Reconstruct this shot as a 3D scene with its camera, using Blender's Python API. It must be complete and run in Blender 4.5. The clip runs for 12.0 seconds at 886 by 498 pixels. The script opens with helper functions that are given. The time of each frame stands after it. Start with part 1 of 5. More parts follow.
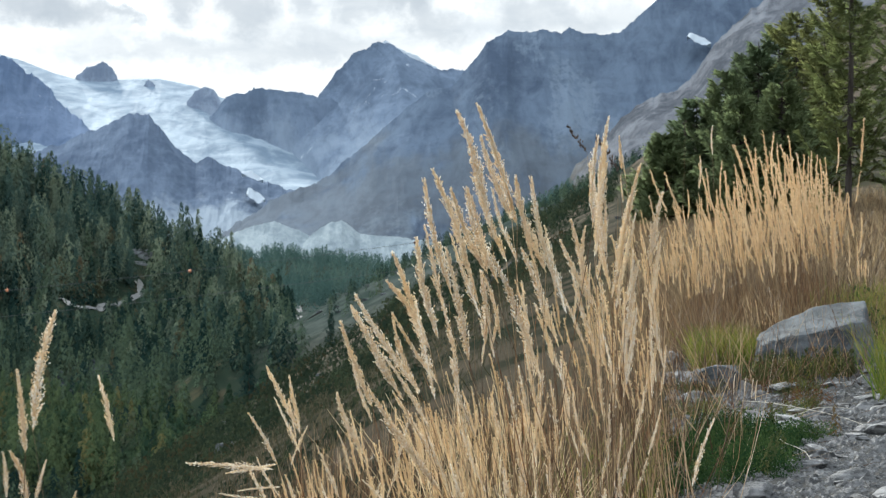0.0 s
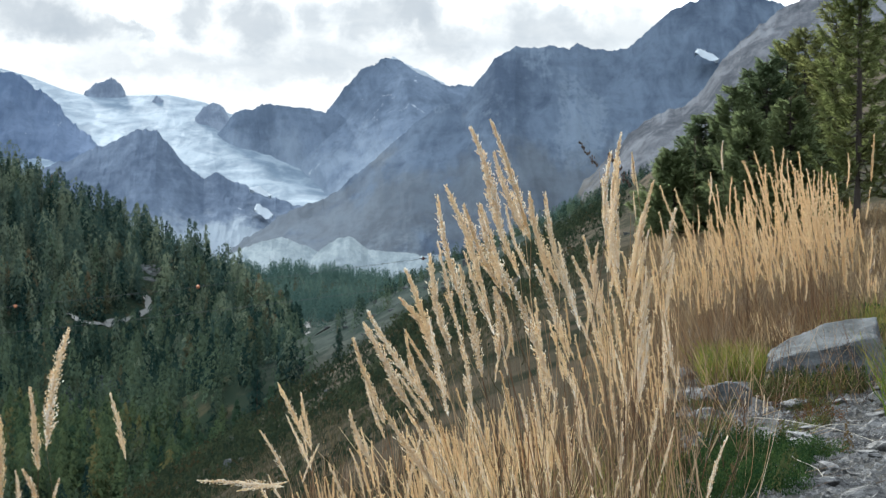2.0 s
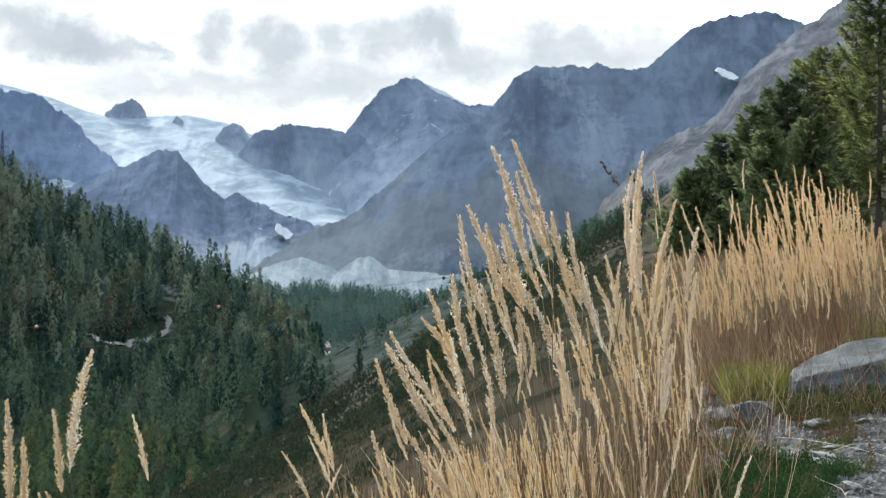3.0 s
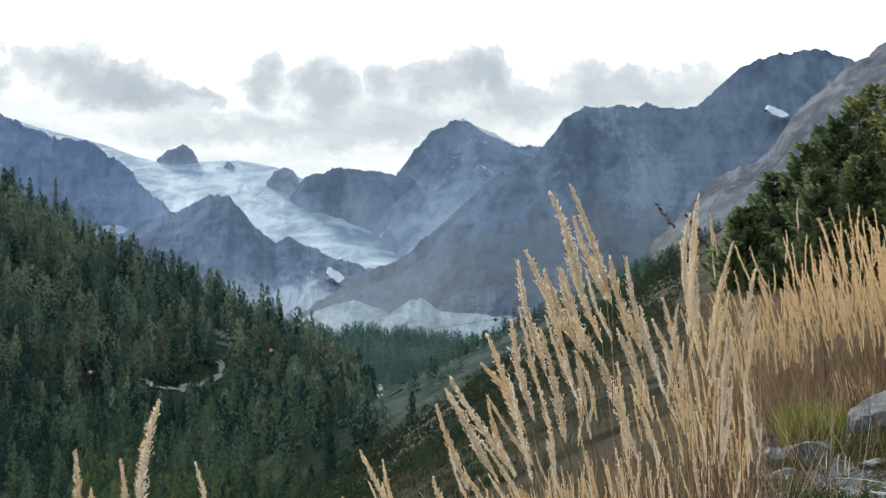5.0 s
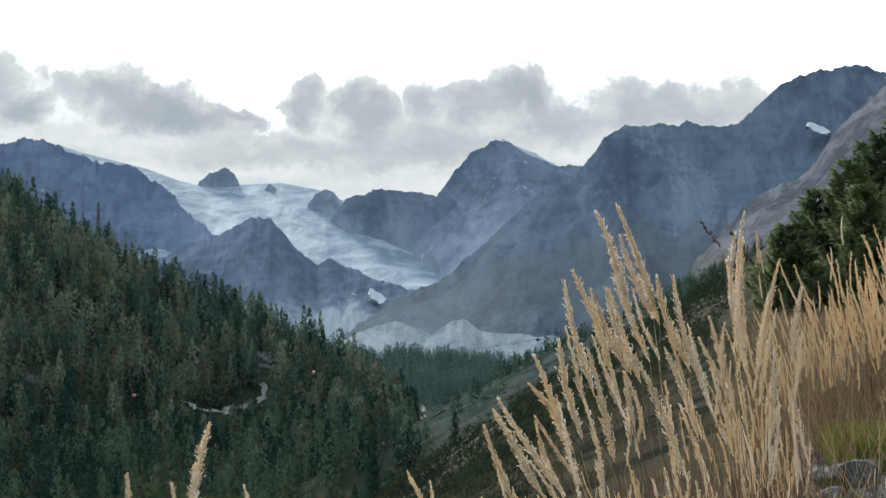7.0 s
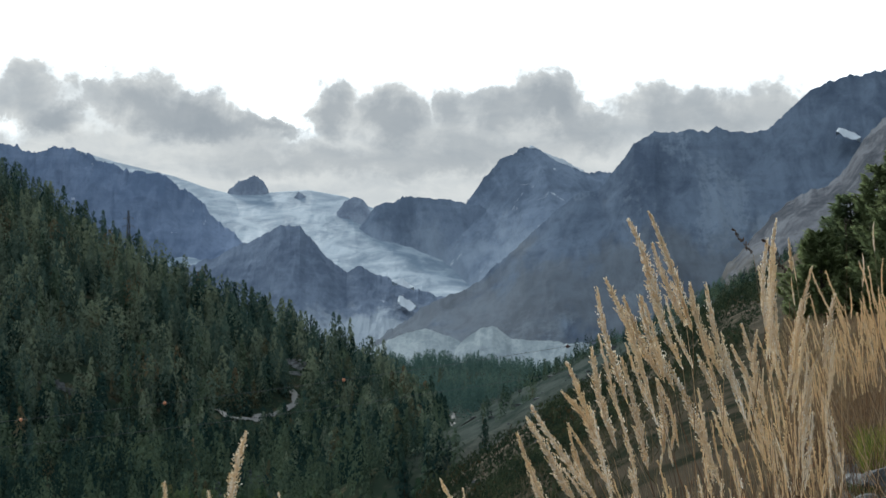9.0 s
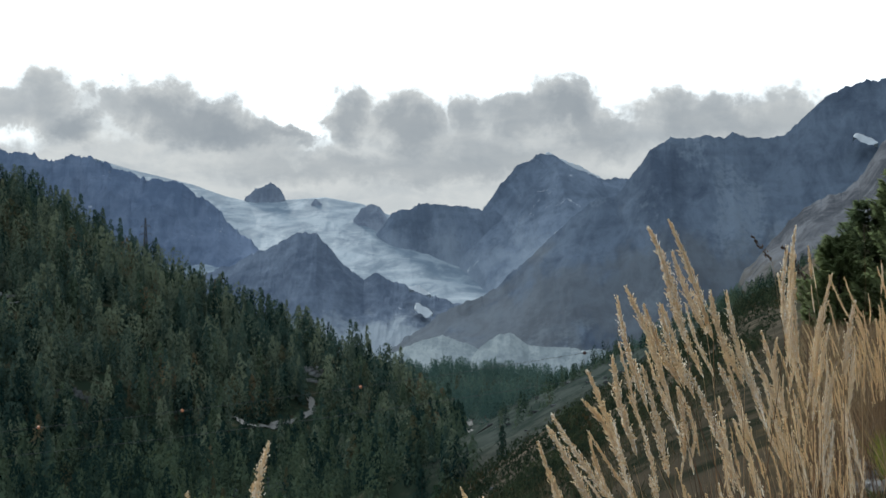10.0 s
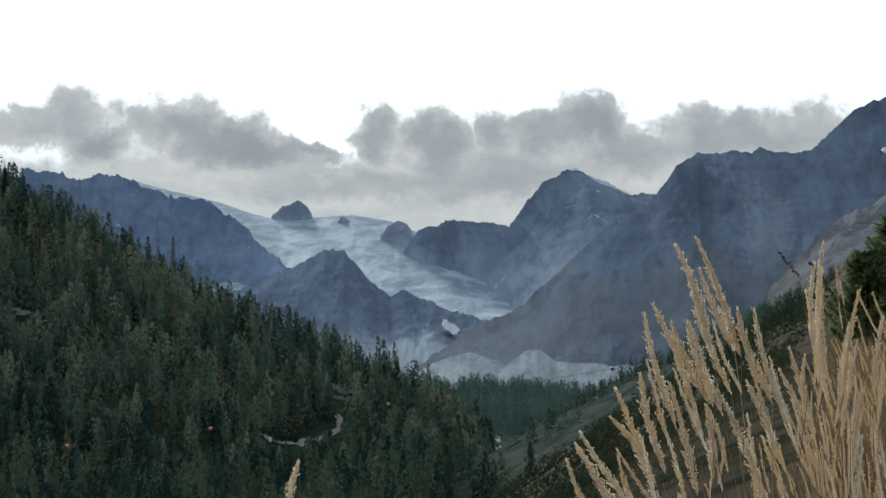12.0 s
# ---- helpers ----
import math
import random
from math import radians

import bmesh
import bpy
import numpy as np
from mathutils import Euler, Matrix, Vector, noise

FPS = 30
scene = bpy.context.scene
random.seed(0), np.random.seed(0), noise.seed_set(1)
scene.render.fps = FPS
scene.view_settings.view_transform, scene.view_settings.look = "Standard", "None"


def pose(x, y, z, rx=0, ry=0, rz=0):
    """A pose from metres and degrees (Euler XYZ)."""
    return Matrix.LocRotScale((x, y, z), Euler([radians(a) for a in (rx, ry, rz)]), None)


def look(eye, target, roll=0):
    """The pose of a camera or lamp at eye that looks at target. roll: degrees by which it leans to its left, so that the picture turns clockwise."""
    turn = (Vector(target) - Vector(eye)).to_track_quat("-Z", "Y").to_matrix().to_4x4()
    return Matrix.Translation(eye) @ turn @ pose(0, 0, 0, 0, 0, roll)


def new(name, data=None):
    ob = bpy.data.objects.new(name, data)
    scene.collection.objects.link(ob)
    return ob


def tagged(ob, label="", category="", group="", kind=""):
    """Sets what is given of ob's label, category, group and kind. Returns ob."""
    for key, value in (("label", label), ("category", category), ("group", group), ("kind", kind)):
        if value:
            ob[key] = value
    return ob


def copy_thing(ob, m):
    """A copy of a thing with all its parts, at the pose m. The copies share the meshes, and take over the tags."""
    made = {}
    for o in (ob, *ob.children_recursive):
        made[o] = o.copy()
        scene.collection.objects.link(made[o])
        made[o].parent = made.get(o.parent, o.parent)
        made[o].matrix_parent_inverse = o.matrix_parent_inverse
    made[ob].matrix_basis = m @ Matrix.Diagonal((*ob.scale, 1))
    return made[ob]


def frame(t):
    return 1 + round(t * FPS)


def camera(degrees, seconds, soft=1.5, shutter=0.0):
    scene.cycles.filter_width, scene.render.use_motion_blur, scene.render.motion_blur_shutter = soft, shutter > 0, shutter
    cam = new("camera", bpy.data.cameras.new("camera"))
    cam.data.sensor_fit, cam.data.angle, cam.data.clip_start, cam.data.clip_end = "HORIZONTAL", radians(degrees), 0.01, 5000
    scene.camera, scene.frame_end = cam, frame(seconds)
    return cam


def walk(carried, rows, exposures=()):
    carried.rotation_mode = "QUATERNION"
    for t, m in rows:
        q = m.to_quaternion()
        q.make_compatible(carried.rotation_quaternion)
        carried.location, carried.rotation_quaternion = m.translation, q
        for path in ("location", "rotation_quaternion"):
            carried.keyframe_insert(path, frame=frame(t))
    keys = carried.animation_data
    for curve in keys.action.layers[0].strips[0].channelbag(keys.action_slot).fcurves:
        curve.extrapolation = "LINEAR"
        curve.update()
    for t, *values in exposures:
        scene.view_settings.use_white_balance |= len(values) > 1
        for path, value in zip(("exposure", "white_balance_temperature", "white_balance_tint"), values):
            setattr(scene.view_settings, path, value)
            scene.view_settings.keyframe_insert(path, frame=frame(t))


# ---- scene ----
# The eye stands one metre over the zero level, at the origin of the plan; +Y leads up the valley.
EYE = 1.0
# seconds, place of the lens (m), heading to the left, tilt up, lean to the left (degrees)
PATH = (
    (0, -0.0000, -0.0000, 0.0000, 0.000, -1.300, 1.000),
    (0.5, -0.0015, 0.0050, 0.0002, 0.001, -1.235, 1.096),
    (1, -0.0018, 0.0091, 0.0001, 0.036, -1.147, 1.116),
    (1.5, -0.0045, 0.0126, 0.0001, 0.099, -1.025, 1.115),
    (2, -0.0088, 0.0146, 0.0012, 0.254, -0.815, 0.997),
    (2.5, -0.0097, 0.0170, 0.0028, 0.527, -0.547, 0.879),
    (3, -0.0124, 0.0198, 0.0028, 0.888, -0.220, 0.838),
    (5, -0.0243, 0.0085, 0.0085, 2.489, 1.062, 0.204),
    (5.5, -0.0266, 0.0091, 0.0074, 2.883, 1.310, 0.081),
    (6, -0.0288, 0.0083, 0.0095, 3.226, 1.489, -0.120),
    (6.5, -0.0315, 0.0160, 0.0078, 3.530, 1.625, -0.216),
    (7, -0.0322, 0.0089, 0.0086, 3.772, 1.702, -0.314),
    (9, -0.0374, 0.0002, 0.0103, 4.682, 1.929, -0.461),
    (9.5, -0.0384, 0.0050, 0.0115, 4.937, 2.024, -0.561),
    (10, -0.0427, -0.0030, 0.0133, 5.196, 2.146, -0.625),
    (10.5, -0.0464, -0.0028, 0.0136, 5.475, 2.299, -0.805),
    (11, -0.0494, 0.0029, 0.0144, 5.758, 2.475, -0.890),
    (11.5, -0.0473, -0.0045, 0.0143, 5.941, 2.591, -0.907),
    (12, -0.0423, -0.0140, 0.0157, 6.030, 2.673, -0.889),
)


def rows_of(path):
    out = []
    for t, x, y, z, yaw, pitch, roll in path:
        eye = Vector((x, y, EYE + z))
        yaw, pitch = radians(yaw), radians(pitch)
        way = Vector((-math.sin(yaw) * math.cos(pitch), math.cos(yaw) * math.cos(pitch), math.sin(pitch)))
        out.append((t, look(eye, eye + way * 10, roll)))
    return out


cam = camera(27.0, 12.0, soft=1.25)
cam.data.dof.use_dof, cam.data.dof.focus_distance, cam.data.dof.aperture_fstop = True, 4.1, 26.0
walk(cam, rows_of(PATH), exposures=((0, 0.92, 6100, 5), (3, 0.88, 6100, 5), (5, 0.68, 6100, 5), (7, 0.38, 6100, 4), (9, 0.13, 6100, 4), (12, -0.07, 6100, 4)))

# ---- sky and sun ----
SUN_AZ, SUN_EL = radians(-24), radians(29)


class Nodes:
    """Short hand for node trees."""

    def __init__(self, tree):
        self.t = tree
        tree.nodes.clear()

    def add(self, kind, **values):
        n = self.t.nodes.new(kind)
        for k, v in values.items():
            if k.startswith("i_"):
                n.inputs[k[2:].replace("_", " ")].default_value = v
        return n

    def link(self, a, b):
        self.t.links.new(a, b)

    def put(self, socket, v):
        if isinstance(v, bpy.types.NodeSocket):
            self.link(v, socket)
        else:
            socket.default_value = v

    def math(self, op, a, b=0.0, c=0.0, clamp=False):
        n = self.t.nodes.new("ShaderNodeMath")
        n.operation, n.use_clamp = op, clamp
        for s, v in zip(n.inputs, (a, b, c)):
            self.put(s, v)
        return n.outputs[0]

    def noise(self, vector, scale, detail=4.0, rough=0.55, distortion=0.0):
        n = self.t.nodes.new("ShaderNodeTexNoise")
        n.inputs["Scale"].default_value, n.inputs["Detail"].default_value = scale, detail
        n.inputs["Roughness"].default_value, n.inputs["Distortion"].default_value = rough, distortion
        if vector is not None:
            self.link(vector, n.inputs["Vector"])
        return n.outputs["Fac"]

    def mix(self, fac, a, b):
        n = self.t.nodes.new("ShaderNodeMix")
        n.data_type = "RGBA"
        self.put(n.inputs[0], fac)
        for s, v in ((n.inputs[6], a), (n.inputs[7], b)):
            self.put(s, (*v, 1) if isinstance(v, tuple) and len(v) == 3 else v)
        return n.outputs[2]

    def step(self, v, lo, hi):
        n = self.t.nodes.new("ShaderNodeMapRange")
        n.interpolation_type = "SMOOTHSTEP"
        self.put(n.inputs[0], v)
        for s, x in zip(n.inputs[1:5], (lo, hi, 0.0, 1.0)):
            self.put(s, x)
        return n.outputs[0]

    def scaled(self, vector, x, y, z):
        n = self.t.nodes.new("ShaderNodeVectorMath")
        n.operation = "MULTIPLY"
        self.link(vector, n.inputs[0])
        n.inputs[1].default_value = (x, y, z)
        return n.outputs[0]


def build_sky():
    world = bpy.data.worlds.new("sky")
    scene.world = world
    world.use_nodes = True
    n = Nodes(world.node_tree)
    way = n.add("ShaderNodeTexCoord").outputs["Generated"]
    sky = n.t.nodes.new("ShaderNodeTexSky")
    sky.sky_type, sky.sun_disc = "NISHITA", False
    sky.sun_elevation, sky.sun_rotation, sky.altitude = SUN_EL, SUN_AZ, 1900
    clear = n.scaled(sky.outputs[0], 0.1, 0.1, 0.1)
    xyz = n.add("ShaderNodeSeparateXYZ")
    n.link(way, xyz.inputs[0])
    x, y, z = xyz.outputs
    flat = n.math("SQRT", n.math("ADD", n.math("MULTIPLY", x, x), n.math("MULTIPLY", y, y)))
    az = n.math("ARCTAN2", x, y)
    el = n.math("DIVIDE", z, n.math("MAXIMUM", flat, 0.001))
    # the bank is made of separate billows; finer and finer curls ruffle their outlines
    big = n.noise(way, 9.0, 2.0)
    ruffle = n.noise(way, 34.0, 6.0, 0.62, 0.25)
    lift = n.noise(n.scaled(way, 1, 1, 1.01), 47.0, 6.0, 0.62, 0.2)
    waz = n.math("MULTIPLY_ADD", n.math("SUBTRACT", ruffle, 0.5), 0.052, az)
    wel = n.math("MULTIPLY_ADD", n.math("SUBTRACT", lift, 0.5), 0.038, el)
    clear_of, light_of = 1.0, 1.0
    for a, e, wide, tall, dense in BILLOWS:
        dx = n.math("MULTIPLY", n.math("SUBTRACT", waz, math.atan(a / 1000)), 1000.0 / wide)
        dy = n.math("MULTIPLY", n.math("SUBTRACT", wel, (e - 5) / 1000), 1000.0 / tall)
        d = n.math("SQRT", n.math("ADD", n.math("MULTIPLY", dx, dx), n.math("MULTIPLY", dy, dy)))
        clear_of = n.math("MULTIPLY", clear_of, n.math("SUBTRACT", 1.0, n.step(d, 1.5, 0.95)))
        light_of = n.math("MULTIPLY", light_of, n.math("MULTIPLY_ADD", n.step(d, 1.35, 0.25), -0.8 * dense, 1.0))
    low = n.step(n.math("MULTIPLY_ADD", n.math("SUBTRACT", big, 0.5), 0.02, wel), 0.106, 0.09)
    bank = n.math("SUBTRACT", 1.0, n.math("MULTIPLY", clear_of, n.math("SUBTRACT", 1.0, low)))
    core = n.math("SUBTRACT", 1.0, light_of)
    wisps = n.step(n.noise(n.scaled(way, 1, 1, 2.6), 26.0, 5.0, 0.6, 0.4), 0.3, 0.75)
    pale = n.mix(wisps, (0.69, 0.67, 0.65), (0.52, 0.525, 0.535))
    grey = n.mix(core, pale, (0.285, 0.305, 0.335))
    veil = n.mix(n.step(big, 0.3, 0.75), (1.25, 1.24, 1.22), (1.5, 1.5, 1.5))
    veil = n.mix(0.12, veil, clear)
    overhead = n.mix(n.step(n.noise(way, 3.0, 4.0), 0.10, 0.55), veil, (0.50, 0.545, 0.61))
    veil = n.mix(n.step(el, 0.25, 0.55), veil, overhead)
    behind = n.mix(n.noise(way, 4.0, 4.0), (0.62, 0.67, 0.75), (0.82, 0.87, 0.94))
    colour = n.mix(bank, veil, grey)
    colour = n.mix(n.step(n.math('ABSOLUTE', az), 0.5, 1.3), colour, behind)
    back = n.add("ShaderNodeBackground", i_Strength=1.0)
    n.link(colour, back.inputs[0])
    out = n.add("ShaderNodeOutputWorld")
    n.link(back.outputs[0], out.inputs[0])


# billows of the cloud bank round the head of the valley: bearing, height, half width, half height (thousandths), density
BILLOWS = (
    (-309, 124, 18, 15, 0.6), (-293, 107, 18, 9, 0.9), (-246, 117, 19, 15, 0.85), (-222, 108, 24, 13, 0.95), (-273, 122, 10, 8, 0.45),
    (-200, 102, 23, 10, 0.85), (-175, 104, 13, 5, 0.7), (-141, 113, 12, 14, 0.85), (-108, 106, 20, 15, 0.9), (-147, 86, 80, 9, 0.6),
    (-75, 112, 10, 13, 0.7), (-50, 113, 15, 13, 0.75), (-24, 116, 18, 14, 1.0), (-4, 103, 24, 13, 0.8), (38, 113, 21, 15, 0.8),
    (65, 107, 18, 12, 0.65), (92, 110, 28, 15, 0.6), (-60, 91, 49, 12, 0.65), (-342, 119, 21, 10, 0.4))
build_sky()
sun = new("sun", bpy.data.lights.new("sun", "SUN"))
sun.data.energy, sun.data.angle, sun.data.color = 3.2, radians(9), (1.0, 0.945, 0.86)
sun.matrix_world = look((0, 0, 0), (-math.sin(SUN_AZ) * math.cos(SUN_EL), -math.cos(SUN_AZ) * math.cos(SUN_EL), -math.sin(SUN_EL)))


# ---- materials ----
def material(name):
    m = bpy.data.materials.new(name)
    m.use_nodes = True
    return m, Nodes(m.node_tree)


def finish(n, colour, rough=0.85, bump=None, distance=0.01, strength=0.6, through_light=0.0, metal=0.0, spec=0.3):
    b = n.add("ShaderNodeBsdfPrincipled")
    n.put(b.inputs["Base Color"], (*colour, 1) if isinstance(colour, tuple) else colour)
    n.put(b.inputs["Roughness"], rough)
    b.inputs["Metallic"].default_value = metal
    b.inputs["Specular IOR Level"].default_value = spec
    if bump is not None:
        bn = n.add("ShaderNodeBump", i_Strength=strength, i_Distance=distance)
        n.link(bump, bn.inputs["Height"])
        n.link(bn.outputs[0], b.inputs["Normal"])
    shader = b.outputs[0]
    if through_light:
        tr = n.add("ShaderNodeBsdfTranslucent")
        n.put(tr.inputs[0], (*colour, 1) if isinstance(colour, tuple) else colour)
        mx = n.t.nodes.new("ShaderNodeMixShader")
        mx.inputs[0].default_value = through_light
        n.link(shader, mx.inputs[1])
        n.link(tr.outputs[0], mx.inputs[2])
        shader = mx.outputs[0]
    n.link(shader, n.add("ShaderNodeOutputMaterial").inputs[0])


def position(n):
    return n.add("ShaderNodeNewGeometry").outputs["Position"]


def normal_z(n):
    s = n.add("ShaderNodeSeparateXYZ")
    n.link(n.add("ShaderNodeNewGeometry").outputs["Normal"], s.inputs[0])
    return s.outputs[2]


def rock_face(name, dark, light, scale, snow=0.0, brown=None, low=0, high=1, cover=0.6, screes=None):
    """Weathered rock seen from kilometres off: ribs, strata, fans of scree, snow in hollows."""
    m, n = material(name)
    p = position(n)
    rib = n.noise(n.scaled(p, 1, 0.5, 0.5), scale * 4.2, 6.0, 0.66, 0.7)
    strata = n.noise(n.scaled(p, 0.35, 0.35, 2.2), scale * 2.4, 5.0, 0.62, 0.8)
    wide = n.noise(n.scaled(p, 1, 0.6, 0.75), scale * 0.8, 4.0, 0.55, 0.3)
    long = n.math("MULTIPLY_ADD", rib, 0.42, n.math("MULTIPLY_ADD", strata, 0.16, n.math("MULTIPLY", wide, 0.42)))
    fine = n.noise(p, scale * 11, 5.0, 0.7)
    colour = n.mix(n.step(long, 0.40, 0.60), dark, light)
    colour = n.mix(n.math("MULTIPLY", n.step(fine, 0.48, 0.72), 0.3), colour, tuple(c * 0.62 for c in dark))
    height = n.add("ShaderNodeSeparateXYZ")
    n.link(p, height.inputs[0])
    if screes:
        fan = n.step(n.math("MULTIPLY_ADD", n.noise(n.scaled(p, 1, 0.5, 0.4), scale * 1.3, 5.0, 0.6, 0.6), 0.7, n.math("MULTIPLY", fine, 0.3)), 0.53, 0.62)
        colour = n.mix(n.math("MULTIPLY", fan, 0.55), colour, screes)
    # Second colour towards the foot: turf, scree, and painted haze on the far peak.
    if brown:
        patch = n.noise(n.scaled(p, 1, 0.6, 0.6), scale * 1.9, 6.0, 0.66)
        low_mask = n.step(n.math("MULTIPLY_ADD", n.math("SUBTRACT", n.step(height.outputs[2], high, low), 0.5), 0.45, patch), 0.44, 0.70)
        colour = n.mix(n.math("MULTIPLY", low_mask, cover), colour, brown)
    if snow:
        lies = n.math("MULTIPLY", n.step(n.noise(n.scaled(p, 1, 1, 0.5), scale * 3.2, 5.0, 0.7, 0.8), 0.72 - snow, 0.78 - snow), n.step(normal_z(n), 0.25, 0.6))
        colour = n.mix(n.math("MULTIPLY", lies, 0.8), colour, (0.62, 0.66, 0.70))
    finish(n, colour, 0.9, n.math("ADD", long, n.math("MULTIPLY", fine, 0.35)), 0.28 / scale, 0.2, spec=0.0)
    return m


# Distant haze is painted into these five rock colours as a blue cast.
ROCK_FAR = rock_face("hazed_far_rock", (0.108, 0.140, 0.192), (0.180, 0.226, 0.296), 0.006, snow=0.08, brown=(0.30, 0.355, 0.42), low=60, high=330)
# Rock islands: haze in front of them put in as a paler tone.
ROCK_ISLE = rock_face("hazed_island_rock", (0.17, 0.205, 0.265), (0.27, 0.315, 0.38), 0.012)
ROCK_LEFT = rock_face("hazed_blue_rock", (0.104, 0.144, 0.220), (0.172, 0.222, 0.315), 0.006, snow=0.06)
ROCK_RIDGE = rock_face("hazed_ridge_rock", (0.078, 0.102, 0.145), (0.150, 0.190, 0.250), 0.007, brown=(0.145, 0.150, 0.146), low=10, high=240, cover=0.45, screes=(0.235, 0.285, 0.345))
ROCK_DOME = rock_face("hazed_ice_worn_rock", (0.096, 0.124, 0.175), (0.165, 0.205, 0.270), 0.008, snow=0.04, brown=(0.38, 0.43, 0.47), low=-45, high=50, cover=0.7)
ROCK_CLIFF = rock_face("pale_cliff_rock", (0.064, 0.070, 0.082), (0.155, 0.162, 0.180), 0.018, brown=(0.095, 0.088, 0.072), low=0, high=110, screes=(0.20, 0.21, 0.23))
MORAINE = rock_face("moraine_rubble", (0.25, 0.295, 0.315), (0.37, 0.415, 0.43), 0.03)


def ice_material():
    m, n = material("glacier_ice")
    p = position(n)
    flow = n.noise(n.scaled(p, 1, 0.5, 2.5), 0.012, 6.0, 0.62, 0.6)
    crack = n.noise(n.scaled(p, 0.6, 1, 4.0), 0.045, 5.0, 0.7, 0.6)
    colour = n.mix(n.step(flow, 0.38, 0.62), (0.19, 0.248, 0.31), (0.345, 0.41, 0.47))
    colour = n.mix(n.math("MULTIPLY", n.step(crack, 0.55, 0.72), 0.5), colour, (0.10, 0.14, 0.185))
    finish(n, colour, 0.75, n.math("ADD", flow, n.math("MULTIPLY", crack, 0.5)), 9.0, 0.55, spec=0.1)
    return m


def snow_material():
    m, n = material("old_snow")
    g = n.noise(position(n), 0.05, 5.0, 0.6)
    finish(n, n.mix(g, (0.44, 0.49, 0.54), (0.60, 0.64, 0.67)), 0.9, g, 4.0, spec=0.0)
    return m


ICE, SNOW = ice_material(), snow_material()


def needle_material(name, dark, light, odd, share, scale, clear=0.3):
    """Needles: green that differs from tree to tree and drifts over the slope, here and there an autumn crown."""
    m, n = material(name)
    p = position(n)
    tint = n.t.nodes.new("ShaderNodeAttribute")
    tint.attribute_name = "tint"
    tree = tint.outputs["Fac"]
    drift = n.noise(p, scale * 0.12, 3.0)
    twig = n.noise(p, scale * 14, 3.0)
    colour = n.mix(n.step(n.math("MULTIPLY_ADD", n.math("SUBTRACT", drift, 0.5), 1.7, tree), 0.15, 1.0), dark, light)
    colour = n.mix(n.step(n.math("MULTIPLY_ADD", n.math("SUBTRACT", drift, 0.5), 0.5, n.math("FRACT", n.math("MULTIPLY", tree, 37.0))), share, share + 0.05), colour, odd)
    colour = n.mix(n.math("MULTIPLY", twig, 0.4), colour, tuple(c * 0.6 for c in dark))
    finish(n, colour, 0.9, through_light=clear, spec=0.0)
    return m


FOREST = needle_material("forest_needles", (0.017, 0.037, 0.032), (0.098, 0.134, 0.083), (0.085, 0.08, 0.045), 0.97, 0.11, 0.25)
# Haze painted into the needles: the forest green made paler and greyer.
HAZED_FOREST = needle_material("hazed_forest_needles", (0.048, 0.083, 0.070), (0.185, 0.218, 0.145), (0.135, 0.105, 0.06), 0.96, 0.11, 0.35)
YOUNG_LARCH = needle_material("young_larch_needles", (0.032, 0.060, 0.036), (0.105, 0.14, 0.066), (0.15, 0.14, 0.06), 0.95, 0.11)
# Paler, bluer needles: haze over the valley floor put into the colour.
BANDWOOD = needle_material("hazed_valley_needles", (0.062, 0.112, 0.100), (0.112, 0.168, 0.138), (0.08, 0.075, 0.045), 0.97, 0.04)
SPRUCE = needle_material("spruce_needles", (0.145, 0.19, 0.10), (0.22, 0.265, 0.125), (0.22, 0.225, 0.078), 2.0, 0.8)
JUNIPER = needle_material("juniper_needles", (0.022, 0.034, 0.022), (0.052, 0.066, 0.036), (0.06, 0.048, 0.025), 0.9, 0.25)
LARCH = needle_material("larch_needles", (0.16, 0.195, 0.075), (0.25, 0.26, 0.10), (0.27, 0.225, 0.085), 2.0, 0.9)


def bark_material():
    m, n = material("rough_bark")
    p = position(n)
    g = n.noise(n.scaled(p, 6, 6, 1.2), 5.0, 5.0, 0.65)
    finish(n, n.mix(g, (0.022, 0.018, 0.015), (0.065, 0.052, 0.042)), 0.95, g, 0.02, 0.9)
    return m


BARK = bark_material()


def straw_material(name, a, b, c, clear, scale=9.0, gloss=0.3, split=(0.0, 1.0)):
    """Dry grass: straw that drifts from stalk to stalk."""
    m, n = material(name)
    info = n.add("ShaderNodeObjectInfo").outputs["Random"]
    isle = n.add("ShaderNodeNewGeometry").outputs["Random Per Island"]
    g = n.noise(position(n), scale, 3.0)
    colour = n.mix(n.step(isle, *split), a, b)
    colour = n.mix(n.math("MULTIPLY", n.step(g, 0.45, 0.7), 0.7), colour, c)
    colour = n.mix(n.math("MULTIPLY", info, 0.35), colour, a)
    finish(n, colour, 0.5, through_light=clear, spec=gloss)
    return m


# Near-white share of the spikelets paints in the sparkle of light from behind.
HEAD = straw_material("straw_spikelets", (0.74, 0.595, 0.38), (1.0, 0.985, 0.94), (0.92, 0.81, 0.61), 0.62, gloss=0.25, split=(0.25, 0.8))
HEAD_FAR = straw_material("straw_seed_heads", (0.74, 0.585, 0.37), (0.98, 0.87, 0.66), (0.63, 0.49, 0.30), 0.58, 2.0)
STEM = straw_material("dry_stalks", (0.055, 0.030, 0.017), (0.51, 0.37, 0.215), (0.27, 0.12, 0.048), 0.22, split=(0.32, 0.97))
BUFF = straw_material("buff_leaf_blades", (0.50, 0.375, 0.21), (0.84, 0.69, 0.45), (0.42, 0.30, 0.16), 0.45, 5.0)
